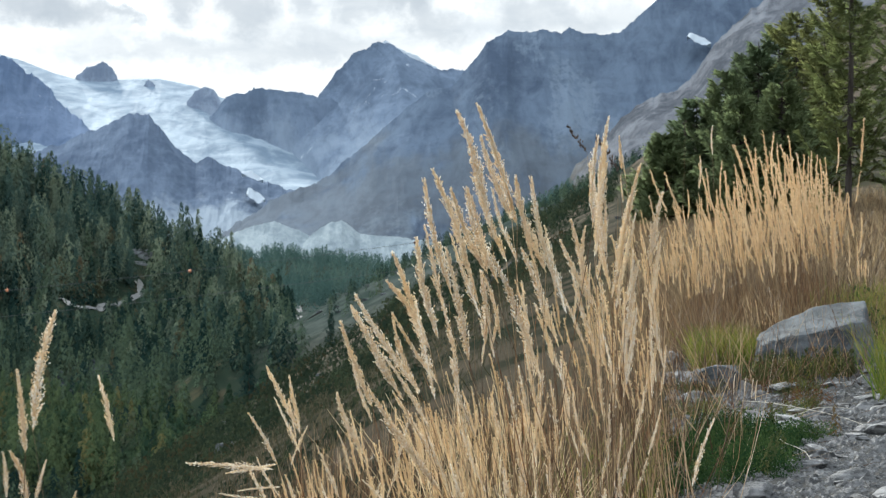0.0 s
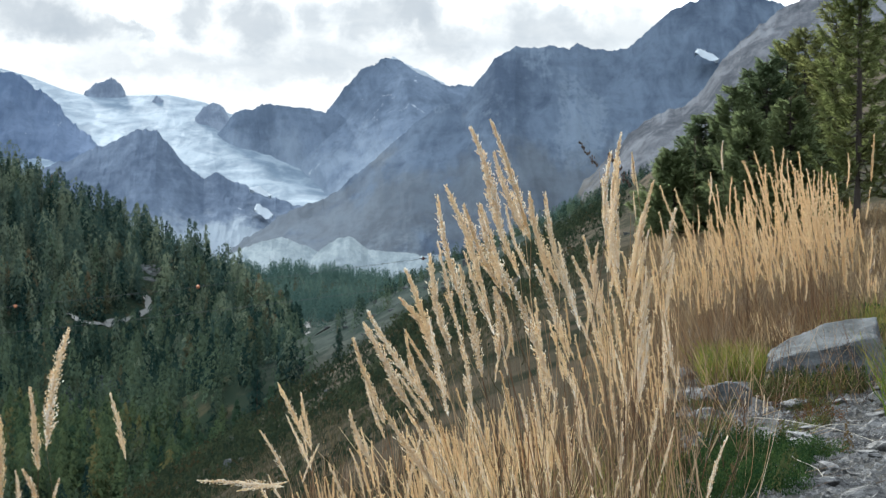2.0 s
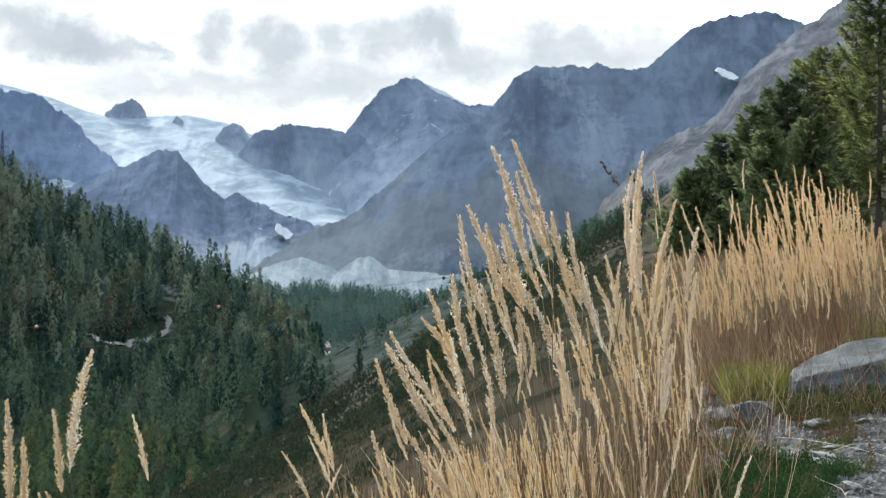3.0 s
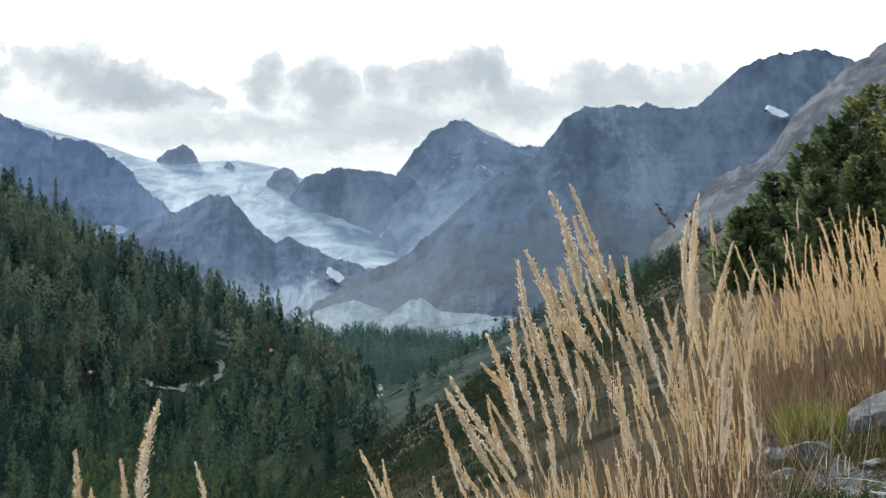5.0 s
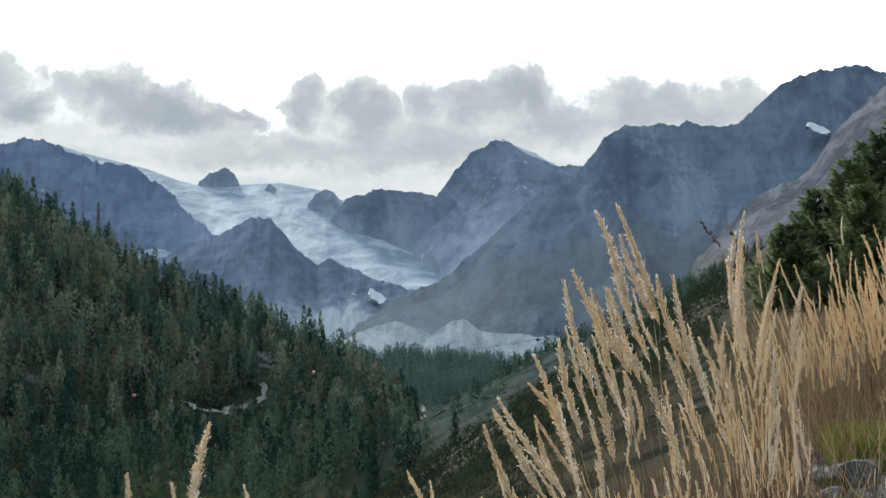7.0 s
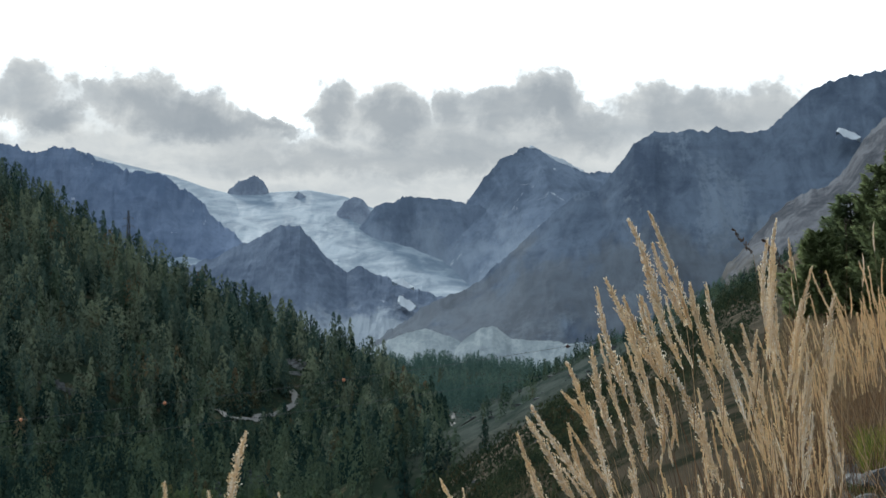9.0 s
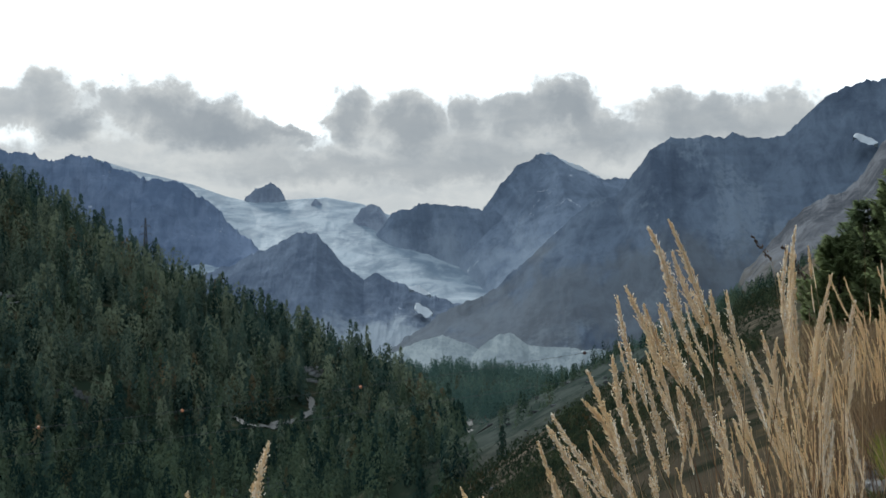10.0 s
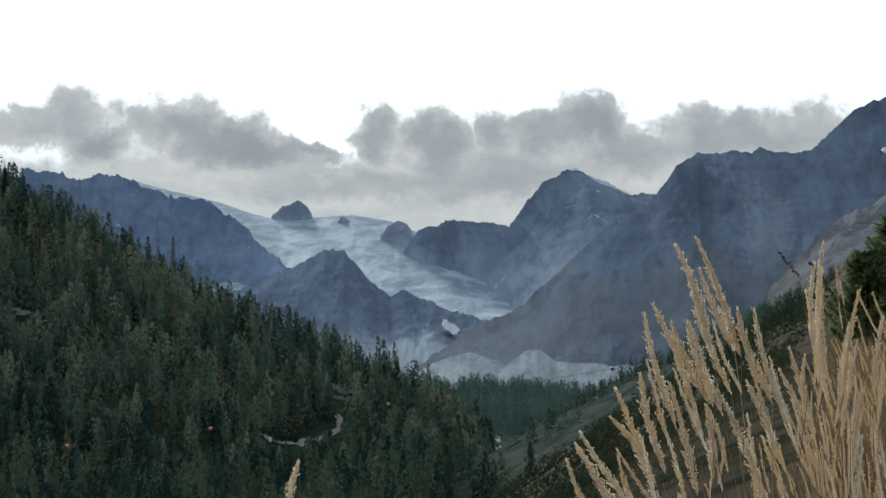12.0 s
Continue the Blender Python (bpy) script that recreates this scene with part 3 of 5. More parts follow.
def trunk_shape(r=0.016, h=0.9):
    v = [(r * math.cos(t), r * math.sin(t), 0) for t in (0, 2.1, 4.2)] + [(r * 0.3 * math.cos(t), r * 0.3 * math.sin(t), h) for t in (0, 2.1, 4.2)]
    return np.array(v), np.array([(0, 1, 4), (0, 4, 3), (1, 2, 5), (1, 5, 4), (2, 0, 3), (2, 3, 5)])


def crown_mesh(name, v, f, ways, tints, mat, parent=None):
    """Foliage whose light follows the round of each crown; the tint differs from tree to tree."""
    v, f, ways = np.asarray(v, float), np.array(f), np.asarray(ways, float)
    face = np.cross(v[f[:, 1]] - v[f[:, 0]], v[f[:, 2]] - v[f[:, 0]])
    inward = (face * ways[f[:, 0]]).sum(1) < 0
    f[inward] = f[inward][:, ::-1]
    ob = mesh_object(name, v, f, mat, parent, smooth=True)
    ob.data.attributes.new("tint", "FLOAT", "POINT").data.foreach_set("value", np.asarray(tints, np.float32))
    ob.data.normals_split_custom_set_from_vertices(np.asarray(ways).tolist())
    return ob


def wood(name, label, spots, heights, shapes, mat, seed, sink=0.3, category="forest"):
    """Far woods: many crowns in one sheet of geometry."""
    rng = np.random.RandomState(seed)
    vs, fs, ws, ts, n = [], [], [], [], 0
    for (x, y, z), h in zip(spots, heights):
        v, f, way = shapes[rng.randint(len(shapes))]
        t, w = rng.uniform(0, 6.28), h * rng.uniform(0.8, 1.25)
        c, s = math.cos(t), math.sin(t)
        turn = lambda q, k: np.stack([(q[:, 0] * c - q[:, 1] * s) * k, (q[:, 0] * s + q[:, 1] * c) * k], -1)
        vs.append(np.concatenate([turn(v, w) + (x, y), (v[:, 2] * h + z - sink)[:, None]], 1))
        ws.append(np.concatenate([turn(way, 1.0), way[:, 2:]], 1))
        fs.append(f + n)
        ts.append(np.full(len(v), rng.rand()))
        n += len(v)
    ob = crown_mesh(name, np.concatenate(vs), np.concatenate(fs), np.concatenate(ws), np.concatenate(ts), mat)
    return tagged(ob, label, category, kind="stuff")


def spots_on(rng, count, a0, a1, y0, y1, keep):
    a = rng.uniform(a0, a1, count * 3)
    y = np.sqrt(rng.uniform(y0 ** 2, y1 ** 2, count * 3))
    x = a * y
    z = ground_height(x, y)
    ok = keep(x, y, z, a)
    return np.stack([x, y, z], -1)[ok][:count]


rng = random.Random(5)
nrng = np.random.RandomState(5)
SHAPES = ([crown_shape(rng, "spruce", 180, rng.uniform(0.18, 0.25)) for _ in range(6)] + [crown_shape(rng, "larch", 180, rng.uniform(0.22, 0.30)) for _ in range(6)]
          + [crown_shape(rng, "pine", 180, rng.uniform(0.28, 0.36)) for _ in range(3)])
SMALL = [crown_shape(rng, k, 70, rng.uniform(0.26, 0.36), 1.3) for k in ("spruce", "larch", "pine", "spruce", "larch")]
at_gap = hash_noise(21)
TRACK = ((-206, -54), (-201, -58), (-194, -59), (-183, -57), (-169, -54), (-163, -50), (-165, -43))
track_points = [meet(a, e, 300, 1040) for a, e in TRACK]


def open_ground(x, y):
    return fractal(at_gap, x / 60, y / 60, 3) > 0.36


LEDGES = [meet(a, e, 300, 1040) for a, e in ((-346, 17), (-340, 15), (-334, 14), (-330, 10), (-164, -29), (-160, -31), (-161, -35), (-166, -27))]


def away_from_track(x, y, z):
    """Trees keep off the track and bare ledges; those hiding them from the camera are dropped."""
    free = np.ones(x.shape, bool)
    a, e, crown = x / y, (z - EYE) / y, 13 * np.clip(y / 800, 0.45, 1.0) / y
    steps = [p.lerp(q, k / 8) for p, q in zip(track_points[:-1], track_points[1:]) for k in range(8)]
    for m in steps + LEDGES:
        am, em = m.x / m.y, (m.z - EYE) / m.y
        below = (y < m.y + 4) & (np.abs(a - am) < 0.0045) & (e < em + 0.001) & (e + crown > em - 0.001)
        free &= ~below & (np.hypot(x - m.x, y - m.y) > 4)
    return free


# right-hand outline of the wooded hill where it drops to the stream
NOSE_E = np.array((-0.22, -0.16, -0.12, -0.079, -0.051, -0.034))
NOSE_A = np.array((-0.005, -0.03, -0.05, -0.072, -0.090, -0.102))


def on_crag(x, y, z):
    a, e = x / y, (z - EYE) / y
    return np.hypot((a + 0.197) / 0.022, (e + 0.102) / 0.02) + 1.2 * fractal(at_gap, x / 25, y / 25, 3) < 0.9


def on_flank(x, y, z, a):
    e = (z - EYE + 6) / y
    return ~open_ground(x, y) & ~(on_crag(x, y, z) & (np.sin(x * 12.9 + y * 78.2) < 0.45)) & away_from_track(x, y, z) & ((a < np.interp(e, NOSE_E, NOSE_A)) | ((e > -0.034) & (a < -0.1)))


flank = spots_on(nrng, 5400, -0.42, -0.01, 330, 1075, on_flank)
tall = np.where(nrng.rand(len(flank)) < 0.3, nrng.uniform(17, 25, len(flank)), nrng.uniform(5, 15, len(flank))) * np.clip(flank[:, 1] / 800, 0.45, 1.0)
# Higher up, more trees take the paler colour that paints haze onto the flank.
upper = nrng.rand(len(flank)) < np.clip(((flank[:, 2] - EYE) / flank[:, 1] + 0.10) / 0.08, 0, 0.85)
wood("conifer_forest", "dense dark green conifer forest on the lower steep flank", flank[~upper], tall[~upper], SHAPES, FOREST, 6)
wood("hazed_upper_forest", "conifer forest on the upper flank, haze painted in as greyer green, a few autumn crowns", flank[upper], tall[upper], SHAPES, HAZED_FOREST, 16)
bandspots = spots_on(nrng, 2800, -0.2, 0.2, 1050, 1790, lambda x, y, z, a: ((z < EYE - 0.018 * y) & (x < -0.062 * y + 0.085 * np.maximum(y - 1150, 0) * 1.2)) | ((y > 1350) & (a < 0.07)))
wood("valley_forest", "conifer wood on the valley floor below the moraine, haze painted in as paler blue-green", bandspots, nrng.uniform(8, 16, len(bandspots)), SMALL, BANDWOOD, 7)
sy = np.exp(nrng.uniform(math.log(9), math.log(330), 20000))
sx = sy * nrng.uniform(-0.2, 0.13, 20000)
ok = (fractal(at_gap, sx / (0.09 * sy) + 9, np.log(sy) * 9, 3) > np.where(sx > -0.03 * sy, -0.14, 0.0)) & (sx < 0.1 * sy - 0.9)
scrub = np.stack([sx, sy, ground_height(sx, sy)], -1)[ok][:5800]
BUSH = [crown_shape(rng, "pine", 32, 0.75, 2.9) for _ in range(6)]
wood("juniper_scrub", "low dark juniper and alpine scrub on the slope below", scrub, nrng.uniform(0.25, 1.0, len(scrub)) * np.clip(scrub[:, 1] / 60, 0.4, 1.7) * np.where(scrub[:, 0] > -0.01 * scrub[:, 1], 0.8, 1.0), BUSH, JUNIPER, 8)
screebush = spots_on(nrng, 1500, -0.1, 0.12, 480, 1150, lambda x, y, z, a: (x > -0.062 * y) & (fractal(at_gap, x / 40 + 3, y / 40, 3) > 0.0))
wood("scree_scrub", "scattered dark bushes and young larches on the scree", screebush, nrng.uniform(1.5, 7.0, len(screebush)), SMALL, FOREST, 9)


def blocks(name, label, spots, size, mat, seed):
    """Fallen rock: rough angular lumps."""
    rng = np.random.RandomState(seed)
    cube = np.array([(x, y, z) for x in (-1, 1) for y in (-1, 1) for z in (-1, 1)], float)
    quads = np.array([(0, 1, 3, 2), (4, 6, 7, 5), (0, 4, 5, 1), (2, 3, 7, 6), (0, 2, 6, 4), (1, 5, 7, 3)])
    vs, fs = [], []
    for k, (x, y, z) in enumerate(spots):
        s = size * rng.lognormal(0, 0.5)
        v = (cube * rng.uniform(0.5, 1.0, (8, 1)) * (1, rng.uniform(0.5, 1), rng.uniform(0.35, 0.7))) * s
        t = rng.uniform(0, 6.28)
        v = np.stack([v[:, 0] * math.cos(t) - v[:, 1] * math.sin(t), v[:, 0] * math.sin(t) + v[:, 1] * math.cos(t), v[:, 2]], -1)
        vs.append(v + (x, y, z))
        fs.append(quads + 8 * k)
    return tagged(mesh_object(name, np.concatenate(vs), np.concatenate(fs), mat), label, "rubble", kind="stuff")


BARE_ROCK = slate_material("bare_ledge_rock", (0.16, 0.165, 0.17), (0.34, 0.345, 0.345), 0.5, 0.0)
PALE_ROCK = slate_material("pale_fallen_rock", (0.06, 0.065, 0.068), (0.14, 0.145, 0.145), 0.5, 0.0)
screerocks = spots_on(nrng, 700, -0.1, 0.12, 430, 1150, lambda x, y, z, a: (x > -0.066 * y))
blocks("scree_rubble", "grey fallen blocks strewn over the scree", screerocks, 0.7, PALE_ROCK, 10)
ledges = spots_on(nrng, 420, -0.42, -0.05, 400, 1050, lambda x, y, z, a: open_ground(x, y) & (z > EYE - 0.17 * y) & (a < -0.12))
blocks("rock_ledges", "pale rock ledges showing between the trees", ledges, 1.7, PALE_ROCK, 11)
bare = np.array([(p.x + nrng.normal(0, 2.2), p.y + nrng.normal(0, 5), p.z + 0.8) for p in LEDGES for k in range(7)])
blocks("pale_ledges", "pale bare rock ledges and blocks between the trees", bare, 1.3, BARE_ROCK, 21)
DARK_ROCK = slate_material("dark_crag_rock", (0.035, 0.042, 0.05), (0.085, 0.096, 0.11), 0.4, 0.0)
crag = spots_on(nrng, 700, -0.225, -0.17, 330, 900, lambda x, y, z, a: on_crag(x, y, z))
blocks("forest_crag", "dark blue-grey broken crag among the trees", crag, 1.5, DARK_ROCK, 14)
thicket = spots_on(nrng, 1500, -0.19, -0.02, 45, 330, lambda x, y, z, a: ((z - EYE + 3) / y < -0.148 + 0.95 * (a + 0.122)) & (fractal(at_gap, x / 14 + 5, y / 14, 3) > -0.12))
wood("larch_thicket", "thicket of young green larches on the slope below", thicket, nrng.uniform(1.2, 4.2, len(thicket)) * np.clip(thicket[:, 1] / 160, 0.35, 1.2), SHAPES, FOREST, 15)
lowwood = spots_on(nrng, 420, -0.245, -0.09, 380, 560, lambda x, y, z, a: ((z - EYE) / y < -0.118) & ~on_crag(x, y, z) & (a < np.interp((z - EYE) / y, NOSE_E, NOSE_A)))
wood("young_larches", "bright green young larches at the foot of the wooded flank", lowwood, nrng.uniform(6, 14, len(lowwood)), SHAPES, YOUNG_LARCH, 19)
sloperocks = spots_on(nrng, 260, -0.15, 0.13, 60, 330, lambda x, y, z, a: z > -60)
blocks("slope_stones", "weathered stones on the slope below", sloperocks, 0.22, PALE_ROCK, 12)


def strip(name, label, category, points, width, mat, lift=0.25):
    """A track or stream laid on the ground."""
    fine = []
    for p, q in zip(points[:-1], points[1:]):
        fine += [p.lerp(q, k / 10) for k in range(10)]
    fine.append(points[-1])
    verts, faces = [], []
    for k, p in enumerate(fine):
        d = (fine[min(k + 1, len(fine) - 1)] - fine[max(k - 1, 0)])
        d.z = 0
        d.normalize()
        w = width * (1 + 0.35 * math.sin(k * 1.7) * math.sin(k * 0.6))
        for s in (-1, -0.3, 0.3, 1):
            x, y = p.x - d.y * w * s / 2, p.y + d.x * w * s / 2
            verts.append((x, y, height_at(x, y) + lift - 0.2 * abs(s) ** 3))
    n = len(fine)
    faces = grid_faces(n, 4)
    return tagged(mesh_object(name, verts, faces, mat, smooth=True), label, category, kind="structure")


strip("forest_track", "pale gravel track winding through the forest", "track", track_points, 3.6, TRAIL, 1.0)
strip("stream", "pale stony stream bed on the valley floor", "stream", [meet(a, e, 500, 1600) for a, e in ((-99, -40), (-92, -46), (-87, -51), (-78, -56), (-70, -61))], 4.5, TRAIL, 0.5)


def bar(p, q, r, sides=6, r2=None):
    """Vertices and faces of a straight round bar."""
    p, q = Vector(p), Vector(q)
    m = (q - p).to_track_quat("Z", "Y").to_matrix()
    r2 = r if r2 is None else r2
    v = []
    for c, rad in ((p, r), (q, r2)):
        for k in range(sides):
            t = 2 * math.pi * k / sides
            v.append(tuple(c + m @ Vector((rad * math.cos(t), rad * math.sin(t), 0))))
    f = [(k, (k + 1) % sides, sides + (k + 1) % sides, sides + k) for k in range(sides)]
    f += [tuple(range(sides))[::-1], tuple(range(sides, 2 * sides))]
    return v, f


def joined(items):
    v, f = [], []
    for a, b in items:
        n = len(v)
        v += list(a)
        f += [tuple(i + n for i in q) for q in b]
    return v, f


def part(name, shape, mat, parent, label=""):
    return tagged(mesh_object(name, shape[0], shape[1], mat, parent), label)


def empty(name, x, y, z, label, category, group=""):
    ob = new(name)
    ob.empty_display_size = 0.1
    ob.matrix_world = Matrix.Translation((x, y, z))
    return tagged(ob, label, category, group)


def build_pylon():
    x, y = -0.256 * 1040, 1040
    z = height_at(x, y)
    h = EYE + 0.0575 * y - z
    p = empty("power_pylon", x, y, z - 0.5, "grey steel lattice power pylon standing above the forest", "pylon")
    for sx in (-1, 1):
        for sy in (-1, 1):
            part("leg", bar((sx * 1.5, sy * 1.5, 0), (sx * 0.25, sy * 0.25, h), 0.16, 5), STEEL, p)
    braces = []
    for k in range(8):
        a, b = 1.5 - 1.25 * k / 8, 1.5 - 1.25 * (k + 1) / 8
        for s in (-1, 1):
            braces += [bar((-a * s, -a, h * k / 8), (b * s, -b, h * (k + 1) / 8), 0.07, 4), bar((-a * s, a, h * k / 8), (b * s, b, h * (k + 1) / 8), 0.07, 4)]
    part("bracing", joined(braces), STEEL, p)
    for f, w in ((0.72, 3.6), (0.86, 2.9)):
        arm = part("cross_arm", joined([bar((-w, 0, h * f), (w, 0, h * f), 0.12, 5), bar((-w, 0, h * f), (0, 0, h * f + 1.2), 0.07, 4), bar((w, 0, h * f), (0, 0, h * f + 1.2), 0.07, 4)]), STEEL, p)
        for s in (-1, 1):
            part("insulator", bar((s * w, 0, h * f), (s * w, 0, h * f - 1.3), 0.12, 6), WIRE, arm, "dark hanging insulator")


build_pylon()


def ball_shape(r, n=10):
    v, f = [(0, 0, r)], []
    for j in range(1, n // 2 + 1):
        p = math.pi * j / (n // 2 + 1)
        v += [(r * math.sin(p) * math.cos(2 * math.pi * k / n), r * math.sin(p) * math.sin(2 * math.pi * k / n), r * math.cos(p)) for k in range(n)]
    v.append((0, 0, -r))
    f += [(0, 1 + k, 1 + (k + 1) % n) for k in range(n)]
    for j in range(n // 2 - 1):
        f += [(1 + j * n + k, 1 + (j + 1) * n + k, 1 + (j + 1) * n + (k + 1) % n, 1 + j * n + (k + 1) % n) for k in range(n)]
    last = len(v) - 1
    f += [(last, last - n + (k + 1) % n, last - n + k) for k in range(n)]
    return v, f


def cable(label, y, offset, balls):
    """A cable slung across the valley, with marker balls."""
    line = lambda a: -0.0172 + 0.156 * a + 0.085 * a * a + offset
    c = empty("aerial_cable", 0, y, EYE - 20, label, "cable")
    pts = []
    for k in range(61):
        a = -0.75 + 1.05 * k / 60
        pts.append(Vector((a * y, 0, 20 + (line(a)) * y)))
    part("wire", joined([bar(p, q, 0.026, 4) for p, q in zip(pts[:-1], pts[1:])]), WIRE, c)
    for a, mat, word in balls:
        a /= 1000
        v, f = ball_shape(0.3)
        b = part("marker_ball", ([(p[0] + a * y, p[1], p[2] + 20 + line(a) * y) for p in v], f), mat, c, word)
        part("clamp", bar((a * y - 0.55, 0, 20 + line(a) * y), (a * y + 0.55, 0, 20 + line(a) * y), 0.09, 6), STEEL, b)


cable("thin dark cable with orange marker balls slung across the valley", 300, 0.0, ((-15, MAROON, "dark red marker ball"), (-137, ORANGE, "orange marker ball"), (-236, ORANGE, "orange marker ball"), (-317, ORANGE, "orange marker ball")))
cable("thin dark lower cable slung across the valley", 303, -0.014, ())


def far_tree(label, a, y, h, width, mat, seed, kind):
    r = random.Random(seed)
    x = a / 1000 * y
    z = height_at(x, y)
    t = empty("conifer", x, y, z - 0.2, label, "tree")
    v, f, way = crown_shape(r, kind, 700, width, 0.7)
    crown_mesh("crown", v * h, f, way, np.full(len(v), r.uniform(0.1, 0.5)), mat, t)
    v, f = trunk_shape(0.018)
    part("trunk", ((v * h).tolist(), f.tolist()), BARK, t)


far_tree("tall open-crowned larch on the wooded crest", -230, 1010, 20, 0.22, FOREST, 1, "larch")
far_tree("dark stone pine beside the larch on the crest", -245, 1010, 17, 0.2, FOREST, 2, "pine")
far_tree("gnarled stone pine rising over the crest", -304, 1020, 18, 0.3, FOREST, 3, "pine")
far_tree("thin spruce on the wooded crest", -286, 1020, 15, 0.18, FOREST, 4, "spruce")
far_tree("tall spruce high on the wooded crest", -352, 1000, 22, 0.2, FOREST, 5, "spruce")
far_tree("ragged pine high on the wooded crest", -339, 1000, 18, 0.26, FOREST, 6, "pine")
far_tree("broad pine at the foot of the wooded crest", -139, 1020, 15, 0.3, FOREST, 7, "pine")
far_tree("young larch on the edge of the slope below", -60, 262, 5.2, 0.26, FOREST, 8, "larch")
far_tree("green larch in the gully below the path", -104, 240, 7.0, 0.28, FOREST, 9, "larch")


# ---- conifers on our side ----
def tube(points, r0, r1, sides=5):
    v, f = [], []
    n = len(points)
    for k, p in enumerate(points):
        d = (points[min(k + 1, n - 1)] - points[max(k - 1, 0)])
        m = d.to_track_quat("Z", "Y").to_matrix()
        r = r0 + (r1 - r0) * k / (n - 1)
        for j in range(sides):
            t = 2 * math.pi * j / sides
            v.append(tuple(p + m @ Vector((r * math.cos(t), r * math.sin(t), 0))))
    for k in range(n - 1):
        for j in range(sides):
            f.append((k * sides + j, k * sides + (j + 1) % sides, (k + 1) * sides + (j + 1) % sides, (k + 1) * sides + j))
    return v, f


def near_conifer(name, label, a, y, top, reach, boughs, sprays, mat, seed, open_crown=False, bare=0.03):
    """A conifer with a trunk, boughs and sprays of needles."""
    r = random.Random(seed)
    x = a / 1000 * y
    z = height_at(x, y)
    h = EYE + top / 1000 * y - z + 0.1
    t = empty(name, x, y, z - 0.1, label, "tree")
    lean = r.uniform(-0.02, 0.03)
    axis = lambda s: Vector((lean * h * s + 0.03 * math.sin(5 * s), 0.03 * math.sin(4 * s + 1), h * s))
    part("trunk", tube([axis(k / 10) for k in range(11)], 0.006 * h + 0.025, 0.01, 8), BARK, t)
    limbs, nv, nf = [], [], []
    for k in range(boughs):
        s = bare + (0.98 - bare) * (k + r.random()) / boughs
        length = reach * (1 - s) ** (0.55 if open_crown else 0.8) * r.uniform(0.45, 1.25) + 0.12
        turn = r.uniform(0, 6.283)
        c, q = math.cos(turn), math.sin(turn)
        rise = r.uniform(0.0, 0.35) if open_crown else r.uniform(-0.1, 0.25)
        base = axis(s)
        pts = [base + Vector((c * length * u, q * length * u, length * (rise * u - 0.18 * math.sin(u * 3) + 0.42 * u * u))) for u in (0, 0.25, 0.5, 0.75, 1)]
        limbs.append(tube(pts, 0.012 + 0.006 * length, 0.003, 4))
        for m in range(int(sprays * (0.35 + 0.65 * length / reach))):
            u = r.uniform(0.12, 1) ** 0.8
            i = min(int(u * 4), 3)
            p = pts[i].lerp(pts[i + 1], u * 4 - i)
            side = r.choice((-1, 1))
            way = Vector((c * 0.9 - q * side * 0.7, q * 0.9 + c * side * 0.7, r.uniform(-0.1, 0.5))).normalized()
            out = r.uniform(0.08, 0.3) * (1.15 - 0.6 * u) * (1.3 if open_crown else 1.0)
            tip = p + way * out
            for w in range(5):
                b = p.lerp(tip, 0.1 + 0.2 * w)
                d = (way + Vector((r.uniform(-0.6, 0.6), r.uniform(-0.6, 0.6), r.uniform(-0.3, 0.6)))).normalized()
                wide = d.cross(Vector((r.uniform(-1, 1), r.uniform(-1, 1), 1))).normalized() * 0.02
                e = b + d * r.uniform(0.05, 0.13)
                n = len(nv)
                nv += [tuple(b - wide), tuple(b + wide), tuple(e)]
                nf.append((n, n + 1, n + 2))
    part("branchwork", joined(limbs), BARK, t)
    axis_way = np.array(nv) * (1, 1, 0) / (np.linalg.norm(np.array(nv)[:, :2], axis=1)[:, None] + 0.2) + (0, 0, 0.7)
    crown_mesh("crown", nv, nf, axis_way / np.linalg.norm(axis_way, axis=1)[:, None], np.full(len(nv), r.random()), mat, t)
    return t


for label, a, y, top, reach, seed in (
        ("low bushy dark green spruce at the edge of the slope", 119, 44, 41, 1.0, 2),
        ("young dark green spruce among its neighbours", 137, 46, 60, 1.3, 8),
        ("dense young dark green spruce on the hillside", 153, 45, 76, 1.5, 1),
        ("dense dark green spruce on the hillside", 170, 47, 92, 1.7, 3),
        ("slender dark green spruce between its neighbours", 162, 48, 85, 1.3, 12),
        ("pointed dark green spruce between its neighbours", 181, 50, 104, 1.5, 13),
        ("bushy spruce below the taller trees", 160, 42, 62, 1.2, 9),
        ("bushy spruce behind the dry grass", 182, 43, 70, 1.3, 10)):
    near_conifer("spruce", label, a, y, top, reach, 170, 70, SPRUCE, seed)
near_conifer("larch", "tall larch with thin yellow-green needles and bare lower trunk", 219, 40, 230, 1.0, 130, 60, LARCH, 4, True, 0.12)
near_conifer("larch", "second yellow-green larch further up the hillside", 246, 47, 190, 1.5, 130, 65, LARCH, 6, True, 0.06)
near_conifer("larch", "young yellow-green larch among the spruces", 190, 49, 107, 1.5, 130, 65, LARCH, 7, True, 0.04)
near_conifer("larch", "slender yellow-green larch beside the tall trunk", 206, 45, 122, 1.1, 110, 60, LARCH, 11, True, 0.05)


